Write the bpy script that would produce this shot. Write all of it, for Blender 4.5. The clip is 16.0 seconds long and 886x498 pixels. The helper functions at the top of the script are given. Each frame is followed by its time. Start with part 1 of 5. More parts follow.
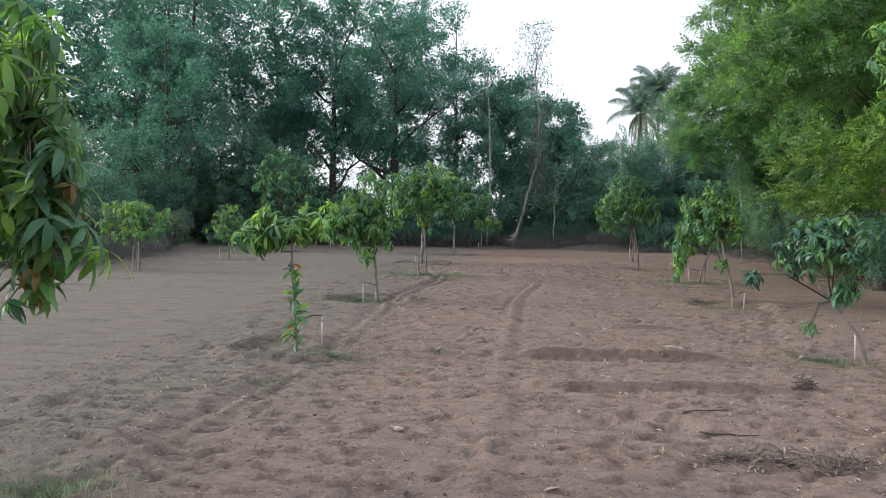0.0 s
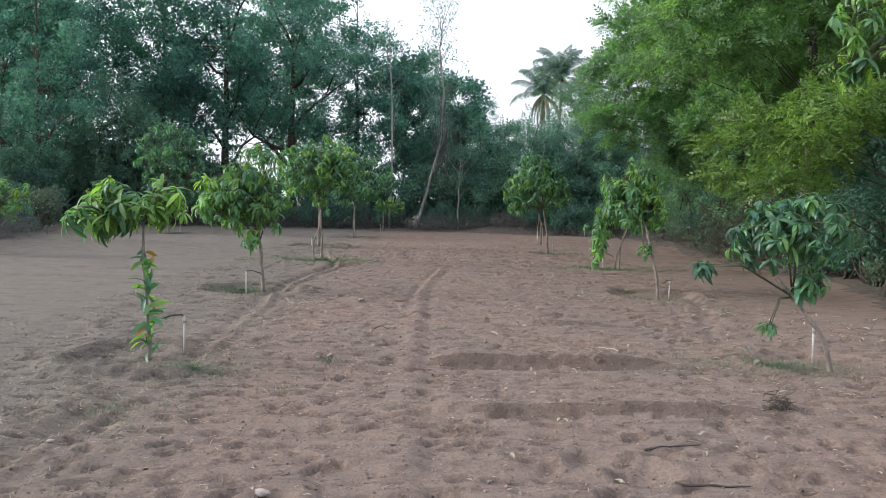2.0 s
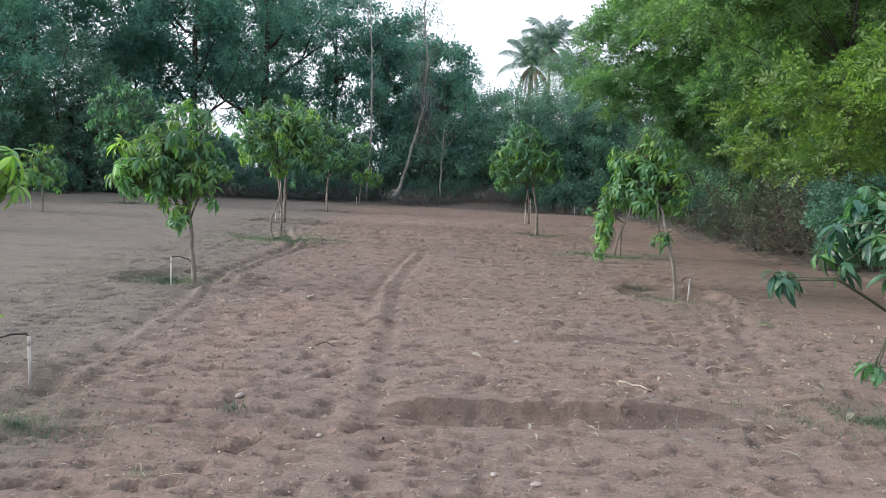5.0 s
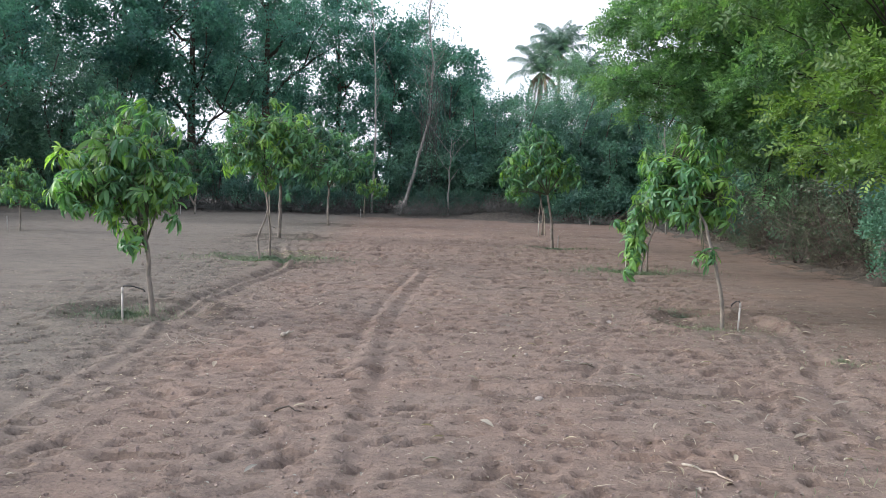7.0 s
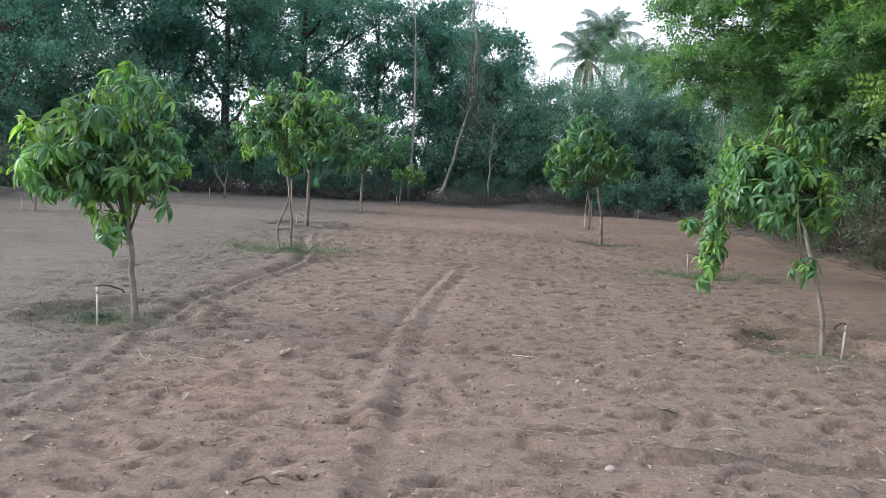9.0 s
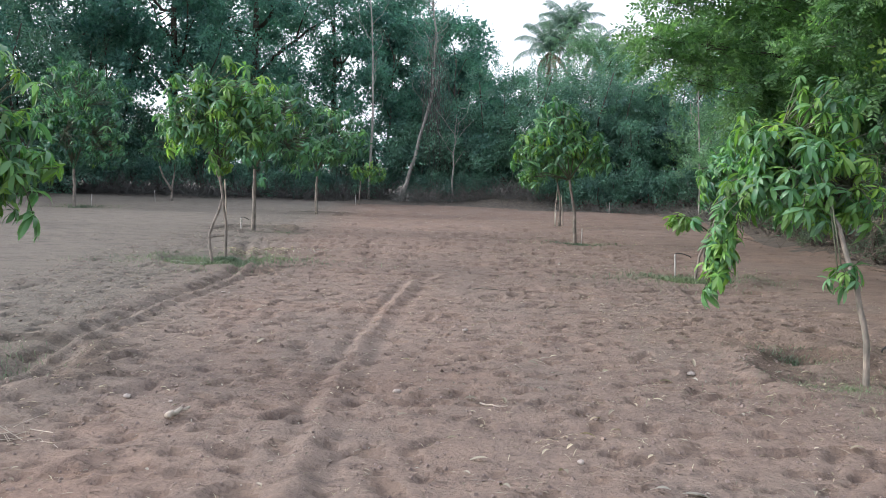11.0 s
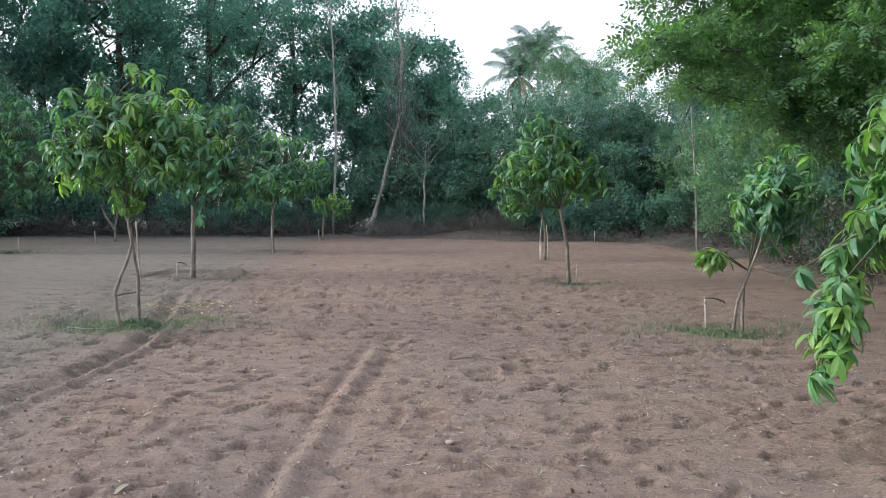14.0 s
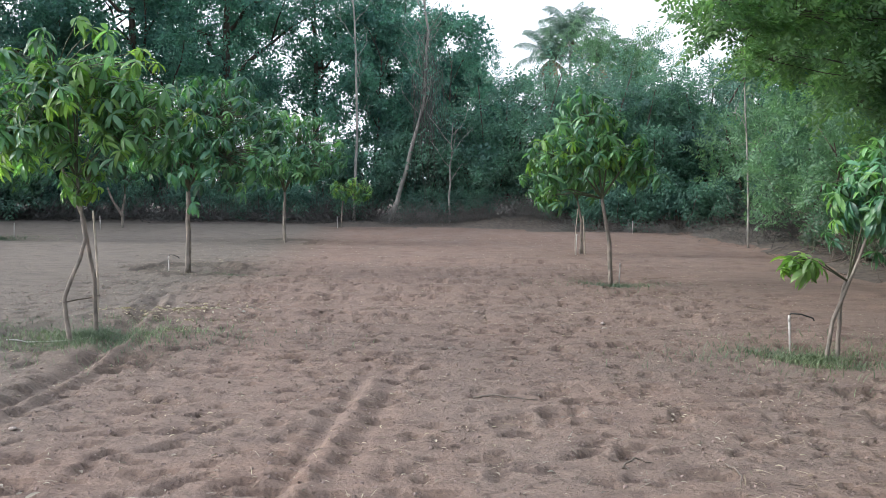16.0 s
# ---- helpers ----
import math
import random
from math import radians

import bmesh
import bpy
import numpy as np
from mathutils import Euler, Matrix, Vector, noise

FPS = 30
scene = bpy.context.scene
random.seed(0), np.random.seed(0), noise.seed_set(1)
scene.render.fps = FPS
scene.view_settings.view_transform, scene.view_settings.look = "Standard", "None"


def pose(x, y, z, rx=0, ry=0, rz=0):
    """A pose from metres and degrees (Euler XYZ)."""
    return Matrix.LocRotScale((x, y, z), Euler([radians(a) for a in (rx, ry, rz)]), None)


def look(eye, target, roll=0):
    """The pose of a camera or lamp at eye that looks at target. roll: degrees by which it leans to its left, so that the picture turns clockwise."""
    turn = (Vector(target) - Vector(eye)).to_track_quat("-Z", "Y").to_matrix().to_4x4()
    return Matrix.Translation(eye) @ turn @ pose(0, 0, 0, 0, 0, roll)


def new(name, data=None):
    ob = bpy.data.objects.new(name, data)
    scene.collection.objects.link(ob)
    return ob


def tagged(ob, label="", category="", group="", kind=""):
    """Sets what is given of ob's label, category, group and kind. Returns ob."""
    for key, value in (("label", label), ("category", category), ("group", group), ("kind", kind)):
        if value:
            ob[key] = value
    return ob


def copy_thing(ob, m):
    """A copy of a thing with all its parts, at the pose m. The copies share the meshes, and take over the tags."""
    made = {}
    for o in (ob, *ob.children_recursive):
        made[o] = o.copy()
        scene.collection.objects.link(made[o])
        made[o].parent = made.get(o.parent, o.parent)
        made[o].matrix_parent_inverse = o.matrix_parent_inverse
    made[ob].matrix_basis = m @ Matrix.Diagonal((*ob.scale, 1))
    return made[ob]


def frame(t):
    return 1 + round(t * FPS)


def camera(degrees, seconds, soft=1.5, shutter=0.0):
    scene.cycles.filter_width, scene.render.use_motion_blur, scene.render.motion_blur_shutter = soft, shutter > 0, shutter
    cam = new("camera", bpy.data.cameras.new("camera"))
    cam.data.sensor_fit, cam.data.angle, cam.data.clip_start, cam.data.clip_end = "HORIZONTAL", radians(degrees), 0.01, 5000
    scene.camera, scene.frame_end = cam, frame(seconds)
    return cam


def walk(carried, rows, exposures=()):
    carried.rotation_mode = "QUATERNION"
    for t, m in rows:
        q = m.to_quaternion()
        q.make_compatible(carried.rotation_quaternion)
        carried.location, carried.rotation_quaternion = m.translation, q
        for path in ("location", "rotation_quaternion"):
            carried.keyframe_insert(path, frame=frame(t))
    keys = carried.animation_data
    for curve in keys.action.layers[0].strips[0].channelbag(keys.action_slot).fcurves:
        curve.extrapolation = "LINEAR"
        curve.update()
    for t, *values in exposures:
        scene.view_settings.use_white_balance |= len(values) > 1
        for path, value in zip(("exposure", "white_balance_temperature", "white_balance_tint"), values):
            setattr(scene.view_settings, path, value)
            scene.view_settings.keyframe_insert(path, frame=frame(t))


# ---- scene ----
cam = camera(54.6, 16.0, soft=0.9)
PATH = [
    (0, (0.066, 0.077, 1.536), (-0.101, 2.068, 1.465), 0.8),
    (0.5, (0.046, 0.522, 1.547), (-0.08, 2.517, 1.495), 0.5),
    (1, (0.065, 0.996, 1.531), (-0.03, 2.994, 1.477), 1.6),
    (1.5, (0.01, 1.448, 1.503), (-0.021, 3.446, 1.421), 2.3),
    (2, (0.004, 1.883, 1.503), (0.066, 3.879, 1.393), 1.3),
    (2.5, (0.072, 2.324, 1.511), (0.162, 4.319, 1.392), 3.0),
    (3, (0.093, 2.759, 1.486), (0.235, 4.749, 1.348), 2.8),
    (3.5, (0.11, 3.19, 1.49), (0.292, 5.175, 1.329), 1.8),
    (4, (0.175, 3.605, 1.527), (0.305, 5.596, 1.397), 3.1),
    (4.5, (0.19, 4.061, 1.503), (0.299, 6.054, 1.366), 3.4),
    (5, (0.218, 4.432, 1.532), (0.321, 6.422, 1.36), 2.5),
    (7.5, (0.417, 6.668, 1.531), (0.494, 8.661, 1.383), 1.6),
    (8, (0.423, 7.063, 1.522), (0.526, 9.055, 1.37), 1.2),
    (8.5, (0.475, 7.495, 1.537), (0.544, 9.487, 1.378), 2.4),
    (9, (0.442, 7.906, 1.522), (0.431, 9.898, 1.34), 2.9),
    (11.5, (0.602, 10.07, 1.501), (0.691, 12.059, 1.311), 2.0),
    (12, (0.589, 10.484, 1.516), (0.682, 12.472, 1.32), 2.8),
    (12.5, (0.569, 10.936, 1.537), (0.675, 12.924, 1.348), 1.2),
    (13, (0.641, 11.382, 1.541), (0.745, 13.377, 1.436), 0.6),
    (13.5, (0.673, 11.853, 1.511), (0.787, 13.846, 1.387), 1.3),
    (14, (0.69, 12.317, 1.527), (0.818, 14.31, 1.408), 0.2),
    (14.5, (0.766, 12.859, 1.533), (0.853, 14.855, 1.436), 0.6),
    (15, (0.766, 13.329, 1.522), (0.848, 15.324, 1.401), 1.0),
    (15.5, (0.792, 13.769, 1.555), (0.874, 15.761, 1.395), 0.2),
    (16, (0.874, 14.224, 1.559), (0.937, 16.217, 1.405), 0.7),
]
walk(cam, [(t, look(e, g, r)) for t, e, g, r in PATH], exposures=[(t, e, k, 10) for t, e, k in ((0, 0.91, 6000), (0.5, 0.66, 6250), (1, 0.79, 6000), (1.5, 0.97, 5950), (2.5, 1.07, 5900), (5, 1.16, 5850), (9, 1.23, 5850), (12.5, 1.36, 5850), (14.5, 1.21, 5850), (16, 1.35, 5850))])

# ---- world and sun ----
SUN_EL, SUN_AZ = radians(24), radians(274)
world = bpy.data.worlds.new("world")
scene.world = world
world.use_nodes = True
wn = world.node_tree
sky = wn.nodes.new("ShaderNodeTexSky")
sky.sky_type, sky.sun_disc = "NISHITA", False
sky.sun_elevation, sky.sun_rotation = SUN_EL, SUN_AZ
sky.air_density, sky.dust_density, sky.ozone_density = 1.0, 9.0, 1.0
cloud = wn.nodes.new("ShaderNodeMix")  # thin white overcast over the whole sky
cloud.data_type = "RGBA"
cloud.inputs["Factor"].default_value = 0.7
cloud.inputs["B"].default_value = (5.0, 4.95, 5.05, 1)
wn.links.new(sky.outputs["Color"], cloud.inputs["A"])
wn.links.new([o for o in cloud.outputs if o.type == "RGBA"][0], wn.nodes["Background"].inputs["Color"])
wn.nodes["Background"].inputs["Strength"].default_value = 0.15
sun = new("sun", bpy.data.lights.new("sun", "SUN"))
sun.data.energy, sun.data.angle, sun.data.color = 1.15, radians(30), (1.0, 0.975, 0.94)
sun_dir = Vector((math.sin(SUN_AZ) * math.cos(SUN_EL), math.cos(SUN_AZ) * math.cos(SUN_EL), math.sin(SUN_EL)))
sun.matrix_world = look(sun_dir * 50, (0, 0, 0))


# ---- materials ----
def nodes_of(name):
    m = bpy.data.materials.new(name)
    m.use_nodes = True
    t = m.node_tree
    return m, t, t.nodes["Principled BSDF"], t.nodes["Material Output"]


def add(t, kind, **values):
    n = t.nodes.new(kind)
    for k, v in values.items():
        n.inputs[k.replace("_", " ")].default_value = v
    return n


def ramp(t, source, stops):
    n = t.nodes.new("ShaderNodeValToRGB")
    while len(n.color_ramp.elements) < len(stops):
        n.color_ramp.elements.new(0.5)
    for e, (p, c) in zip(n.color_ramp.elements, stops):
        e.position, e.color = p, (*c, 1)
    t.links.new(source, n.inputs["Fac"])
    return n


def mixed(t, fac, a, b, mode="MIX"):
    n = t.nodes.new("ShaderNodeMix")
    n.data_type, n.blend_type = "RGBA", mode
    for sock, v in ((n.inputs["Factor"], fac), (n.inputs["A"], a), (n.inputs["B"], b)):
        if isinstance(v, (int, float)):
            sock.default_value = v
        elif isinstance(v, tuple):
            sock.default_value = (*v, 1)
        else:
            t.links.new(v, sock)
    return [o for o in n.outputs if o.type == "RGBA"][0]


def leaf_material(name, dark, mid, light, rough=0.45, glow=0.35, per_object=False, vary=((0.6, 0.65, 0.7), (1.25, 1.2, 1.05)), patch=0.8, passed=(1.3, 1.5, 0.6)):
    """Leaf: gloss over green, some light passing through, colour differing leaf by leaf."""
    m, t, p, out = nodes_of(name)
    geo = t.nodes.new("ShaderNodeNewGeometry")
    oi = t.nodes.new("ShaderNodeObjectInfo")
    r1 = ramp(t, geo.outputs["Random Per Island"], [(0.0, dark), (0.5, mid), (1.0, light)])
    nz = add(t, "ShaderNodeTexNoise", Scale=patch, Detail=3.0)
    t.links.new(geo.outputs["Position"], nz.inputs["Vector"])
    shade = ramp(t, nz.outputs["Fac"], [(0.34, vary[0]), (0.66, vary[1])])
    col = mixed(t, 1.0, r1.outputs["Color"], shade.outputs["Color"], "MULTIPLY")
    if per_object:
        tint = ramp(t, oi.outputs["Random"], [(0.0, (0.65, 0.75, 0.75)), (0.55, (1, 1, 1)), (0.85, (1.18, 1.15, 0.95)), (1.0, (1.5, 1.38, 0.8))])
        col = mixed(t, 1.0, col, tint.outputs["Color"], "MULTIPLY")
    t.links.new(col, p.inputs["Base Color"])
    p.inputs["Roughness"].default_value = rough
    tr = t.nodes.new("ShaderNodeBsdfTranslucent")
    lit = mixed(t, 1.0, col, passed, "MULTIPLY")
    t.links.new(lit, tr.inputs["Color"])
    ms = t.nodes.new("ShaderNodeMixShader")
    ms.inputs[0].default_value = glow
    t.links.new(p.outputs[0], ms.inputs[1])
    t.links.new(tr.outputs[0], ms.inputs[2])
    t.links.new(ms.outputs[0], out.inputs["Surface"])
    return m


def bark_material(name, a, b, scale=14.0, rough=0.9):
    m, t, p, out = nodes_of(name)
    tc = t.nodes.new("ShaderNodeNewGeometry")
    mp = t.nodes.new("ShaderNodeMapping")
    mp.inputs["Scale"].default_value = (1, 1, 0.22)
    t.links.new(tc.outputs["Position"], mp.inputs["Vector"])
    nz = add(t, "ShaderNodeTexNoise", Scale=scale, Detail=6.0, Roughness=0.65)
    big = add(t, "ShaderNodeTexNoise", Scale=scale * 0.18, Detail=2.0)
    t.links.new(mp.outputs[0], nz.inputs["Vector"])
    t.links.new(tc.outputs["Position"], big.inputs["Vector"])
    r = ramp(t, nz.outputs["Fac"], [(0.3, a), (0.7, b)])
    s = ramp(t, big.outputs["Fac"], [(0.35, (0.7, 0.72, 0.7)), (0.65, (1.15, 1.12, 1.08))])
    t.links.new(mixed(t, 1.0, r.outputs["Color"], s.outputs["Color"], "MULTIPLY"), p.inputs["Base Color"])
    p.inputs["Roughness"].default_value = rough
    bp = add(t, "ShaderNodeBump", Strength=0.5, Distance=0.02)
    t.links.new(nz.outputs["Fac"], bp.inputs["Height"])
    t.links.new(bp.outputs[0], p.inputs["Normal"])
    return m


def soil_material(name, tone):
    m, t, p, out = nodes_of(name)
    geo = t.nodes.new("ShaderNodeNewGeometry")
    pos = geo.outputs["Position"]

    def noise_at(scale, detail=4.0, rough=0.6, stretch=None):
        n = add(t, "ShaderNodeTexNoise", Scale=scale, Detail=detail, Roughness=rough)
        if stretch:
            mp = t.nodes.new("ShaderNodeMapping")
            mp.inputs["Scale"].default_value = stretch
            t.links.new(pos, mp.inputs["Vector"])
            t.links.new(mp.outputs[0], n.inputs["Vector"])
        else:
            t.links.new(pos, n.inputs["Vector"])
        return n.outputs["Fac"]

    base = ramp(t, noise_at(0.5, 4), [(0.32, (0.186, 0.147, 0.128)), (0.5, (0.202, 0.156, 0.134)), (0.68, (0.216, 0.155, 0.128))])
    sep = t.nodes.new("ShaderNodeSeparateXYZ")
    t.links.new(pos, sep.inputs[0])
    rng_y = t.nodes.new("ShaderNodeMapRange")
    rng_y.inputs["From Min"].default_value, rng_y.inputs["From Max"].default_value = 20.0, 36.0
    t.links.new(sep.outputs["Y"], rng_y.inputs["Value"])
    red = mixed(t, rng_y.outputs["Result"], base.outputs["Color"], (0.198, 0.141, 0.116))  # redder earth at the far end of the field
    # redder streaks along the walked strip
    strip = t.nodes.new("ShaderNodeMapRange")
    strip.inputs["From Min"].default_value, strip.inputs["From Max"].default_value = 0.44, 0.62
    t.links.new(noise_at(1.1, 4, 0.6, (1.0, 0.28, 1.0)), strip.inputs["Value"])
    red = mixed(t, strip.outputs["Result"], red, (0.208, 0.155, 0.131))
    # greyer earth on the untrodden side of the row
    rng_x = t.nodes.new("ShaderNodeMapRange")
    rng_x.inputs["From Min"].default_value, rng_x.inputs["From Max"].default_value = -1.2, -2.8
    t.links.new(sep.outputs["X"], rng_x.inputs["Value"])
    red = mixed(t, rng_x.outputs["Result"], red, (0.161, 0.141, 0.123))
    patch = ramp(t, noise_at(2.4, 6, 0.7, (1, 2.2, 1)), [(0.32, (0.72, 0.72, 0.74)), (0.5, (1, 1, 1)), (0.7, (1.13, 1.12, 1.1))])
    grain = ramp(t, noise_at(38, 8, 0.75), [(0.27, (0.56, 0.56, 0.57)), (0.46, (1, 1, 1)), (0.74, (1.32, 1.30, 1.26))])
    c = mixed(t, 1.0, red, patch.outputs["Color"], "MULTIPLY")
    c = mixed(t, 1.0, c, grain.outputs["Color"], "MULTIPLY")
    # pale grit
    vor = add(t, "ShaderNodeTexVoronoi", Scale=17.0)
    t.links.new(pos, vor.inputs["Vector"])
    dots = ramp(t, vor.outputs["Distance"], [(0.05, (1, 1, 1)), (0.12, (0, 0, 0))])
    few = ramp(t, noise_at(6.0, 2), [(0.55, (0, 0, 0)), (0.62, (1, 1, 1))])
    mask = mixed(t, 1.0, dots.outputs["Color"], few.outputs["Color"], "MULTIPLY")
    c = mixed(t, mask, c, (0.42, 0.36, 0.31))
    c = mixed(t, 1.0, c, tone, "MULTIPLY")
    t.links.new(c, p.inputs["Base Color"])
    p.inputs["Roughness"].default_value = 1.0
    p.inputs["Specular IOR Level"].default_value = 0.15
    b1 = add(t, "ShaderNodeBump", Strength=0.8, Distance=0.03)
    b2 = add(t, "ShaderNodeBump", Strength=0.35, Distance=0.012)
    t.links.new(noise_at(16, 8, 0.75), b1.inputs["Height"])
    crumb = add(t, "ShaderNodeTexVoronoi", Scale=42.0)
    t.links.new(pos, crumb.inputs["Vector"])
    t.links.new(crumb.outputs["Distance"], b2.inputs["Height"])
    mp = t.nodes.new("ShaderNodeMapping")
    mp.inputs["Scale"].default_value = (0.72, 1.2, 0.3)
    t.links.new(pos, mp.inputs["Vector"])
    last = None
    for size, depth in ((3.6, 0.014), (6.5, 0.032), (13.0, 0.022)):
        pits = add(t, "ShaderNodeTexVoronoi", Scale=size)
        t.links.new(mp.outputs[0], pits.inputs["Vector"])
        marks = ramp(t, pits.outputs["Distance"], [(0.08, (0, 0, 0)), (0.24, (0.9, 0.9, 0.9)), (0.33, (1, 1, 1)), (0.5, (0.88, 0.88, 0.88))])
        b0 = add(t, "ShaderNodeBump", Strength=0.9, Distance=depth)
        t.links.new(marks.outputs["Color"], b0.inputs["Height"])
        worn = t.nodes.new("ShaderNodeMapRange")  # trodden more in some places than in others
        worn.inputs["From Min"].default_value, worn.inputs["From Max"].default_value = 0.36, 0.62
        t.links.new(noise_at(0.8 * size / 3.6, 3), worn.inputs["Value"])
        t.links.new(worn.outputs["Result"], b0.inputs["Strength"])
        if last:
            t.links.new(last.outputs[0], b0.inputs["Normal"])
        last = b0
    t.links.new(b0.outputs[0], b1.inputs["Normal"])
    t.links.new(b1.outputs[0], b2.inputs["Normal"])
    t.links.new(b2.outputs[0], p.inputs["Normal"])
    return m


def plain_material(name, a, b, scale=30.0, rough=0.7, bump=0.3):
    m, t, p, out = nodes_of(name)
    geo = t.nodes.new("ShaderNodeNewGeometry")
    nz = add(t, "ShaderNodeTexNoise", Scale=scale, Detail=5.0, Roughness=0.65)
    t.links.new(geo.outputs["Position"], nz.inputs["Vector"])
    r = ramp(t, nz.outputs["Fac"], [(0.3, a), (0.7, b)])
    isl = ramp(t, geo.outputs["Random Per Island"], [(0.0, (0.75, 0.75, 0.75)), (1.0, (1.2, 1.2, 1.2))])
    t.links.new(mixed(t, 1.0, r.outputs["Color"], isl.outputs["Color"], "MULTIPLY"), p.inputs["Base Color"])
    p.inputs["Roughness"].default_value = rough
    bp = add(t, "ShaderNodeBump", Strength=bump, Distance=0.01)
    t.links.new(nz.outputs["Fac"], bp.inputs["Height"])
    t.links.new(bp.outputs[0], p.inputs["Normal"])
    return m


SOIL = soil_material("soil", (0.99, 1.0, 0.985))
DARK_SOIL = soil_material("dark_soil", (0.70, 0.70, 0.675))
# darker soil for foot-mark pits: shade put into the colour
PIT_SHADE = soil_material("pit_shade_soil", (0.79, 0.785, 0.76))
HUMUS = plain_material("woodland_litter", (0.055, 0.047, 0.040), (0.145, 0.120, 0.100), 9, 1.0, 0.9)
MANGO_LEAF = leaf_material("mango_leaf", (0.087, 0.177, 0.102), (0.128, 0.260, 0.149), (0.177, 0.359, 0.206), 0.33, 0.44, True)
MANGO_DARK = leaf_material("mango_leaf_dark", (0.057, 0.134, 0.095), (0.081, 0.193, 0.137), (0.111, 0.262, 0.186), 0.33, 0.40, True)
MANGO_YOUNG = leaf_material("mango_leaf_young", (0.136, 0.230, 0.073), (0.194, 0.329, 0.104), (0.256, 0.435, 0.138), 0.42, 0.45, True)
COPPER_LEAF = leaf_material("copper_leaf", (0.20, 0.12, 0.03), (0.26, 0.15, 0.04), (0.28, 0.20, 0.05), 0.45, 0.4)
NEEM_LEAF = leaf_material("pinnate_leaf", (0.109, 0.199, 0.112), (0.147, 0.265, 0.150), (0.186, 0.336, 0.191), 0.5, 0.5, patch=1.7)
NEEM_LIME = leaf_material("pinnate_leaf_lime", (0.102, 0.171, 0.048), (0.148, 0.242, 0.067), (0.203, 0.328, 0.090), 0.5, 0.44, patch=1.9)
NEEM_MID = leaf_material("pinnate_leaf_mid", (0.118, 0.204, 0.098), (0.157, 0.272, 0.130), (0.199, 0.345, 0.166), 0.5, 0.5, patch=1.7)
# woods and hedge: leaf greens made paler and bluer, distance haze put in
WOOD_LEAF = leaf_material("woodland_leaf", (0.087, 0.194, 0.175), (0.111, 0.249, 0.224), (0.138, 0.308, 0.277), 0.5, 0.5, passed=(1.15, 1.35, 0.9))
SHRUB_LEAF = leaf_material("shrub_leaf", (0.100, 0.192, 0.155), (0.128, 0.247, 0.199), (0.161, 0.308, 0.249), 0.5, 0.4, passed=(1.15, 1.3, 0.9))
HEDGE_LEAF = leaf_material("hedge_tree_leaf", (0.111, 0.204, 0.135), (0.143, 0.262, 0.173), (0.178, 0.327, 0.216), 0.55, 0.4, passed=(1.2, 1.35, 0.8))
DIM_LEAF = leaf_material("undergrowth_leaf", (0.075, 0.159, 0.129), (0.100, 0.212, 0.172), (0.129, 0.272, 0.220), 0.6, 0.35, passed=(1.15, 1.3, 0.9))
WEED_LEAF = leaf_material("weed_leaf", (0.098, 0.130, 0.098), (0.140, 0.185, 0.140), (0.196, 0.259, 0.196), 0.65, 0.35, passed=(1.15, 1.3, 0.9))
# palm green lightened towards blue-grey, far haze painted into the leaf colour
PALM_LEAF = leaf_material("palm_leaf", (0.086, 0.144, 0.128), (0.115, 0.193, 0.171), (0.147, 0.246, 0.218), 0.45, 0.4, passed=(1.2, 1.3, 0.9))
PALM_DRY = leaf_material("dry_palm_leaf", (0.12, 0.105, 0.08), (0.15, 0.13, 0.095), (0.19, 0.155, 0.11), 0.8, 0.2)
GRASS = leaf_material("grass_blade", (0.086, 0.116, 0.076), (0.134, 0.180, 0.118), (0.205, 0.270, 0.180), 0.7, 0.3, passed=(1.1, 1.25, 0.85))
STRAW = leaf_material("straw", (0.200, 0.175, 0.140), (0.320, 0.280, 0.230), (0.500, 0.450, 0.385), 0.8, 0.15)
DRY_LEAF = leaf_material("dry_leaf", (0.140, 0.110, 0.090), (0.240, 0.200, 0.170), (0.420, 0.380, 0.340), 0.8, 0.15)
BARK_MANGO = bark_material("mango_bark", (0.15, 0.130, 0.115), (0.29, 0.255, 0.225), 40)
BARK_DARK = bark_material("woodland_bark", (0.055, 0.045, 0.038), (0.12, 0.10, 0.085), 12)
BARK_PALE = bark_material("pale_bark", (0.20, 0.195, 0.185), (0.36, 0.35, 0.33), 16)
BARK_NEEM = bark_material("ridged_bark", (0.045, 0.040, 0.037), (0.105, 0.094, 0.085), 14)
GREEN_TWIG = bark_material("green_twig", (0.060, 0.072, 0.042), (0.125, 0.135, 0.085), 30, 0.6)
TWIG = bark_material("dry_twig", (0.10, 0.085, 0.072), (0.20, 0.17, 0.145), 30)
GREY_TWIG = bark_material("grey_twig", (0.050, 0.052, 0.050), (0.118, 0.116, 0.112), 30)
BRUSH_GREY = bark_material("grey_brush", (0.105, 0.102, 0.096), (0.22, 0.215, 0.205), 30)
STAKE = bark_material("stake_wood", (0.36, 0.31, 0.26), (0.55, 0.49, 0.42), 35)
PVC = plain_material("pipe_plastic", (0.32, 0.30, 0.28), (0.44, 0.42, 0.395), 18, 0.45, 0.08)
HOSE = plain_material("black_hose", (0.018, 0.018, 0.018), (0.035, 0.034, 0.033), 60, 0.5, 0.1)
STONE = plain_material("field_stone", (0.20, 0.17, 0.15), (0.34, 0.30, 0.27), 40, 0.9, 0.6)
CLOD = plain_material("soil_clod", (0.15, 0.115, 0.10), (0.27, 0.21, 0.185), 60, 1.0, 0.8)
TWINE = plain_material("pale_twine", (0.45, 0.45, 0.42), (0.6, 0.6, 0.56), 80, 0.7, 0.1)


# ---- mesh tools ----
rng = np.random.default_rng(7)


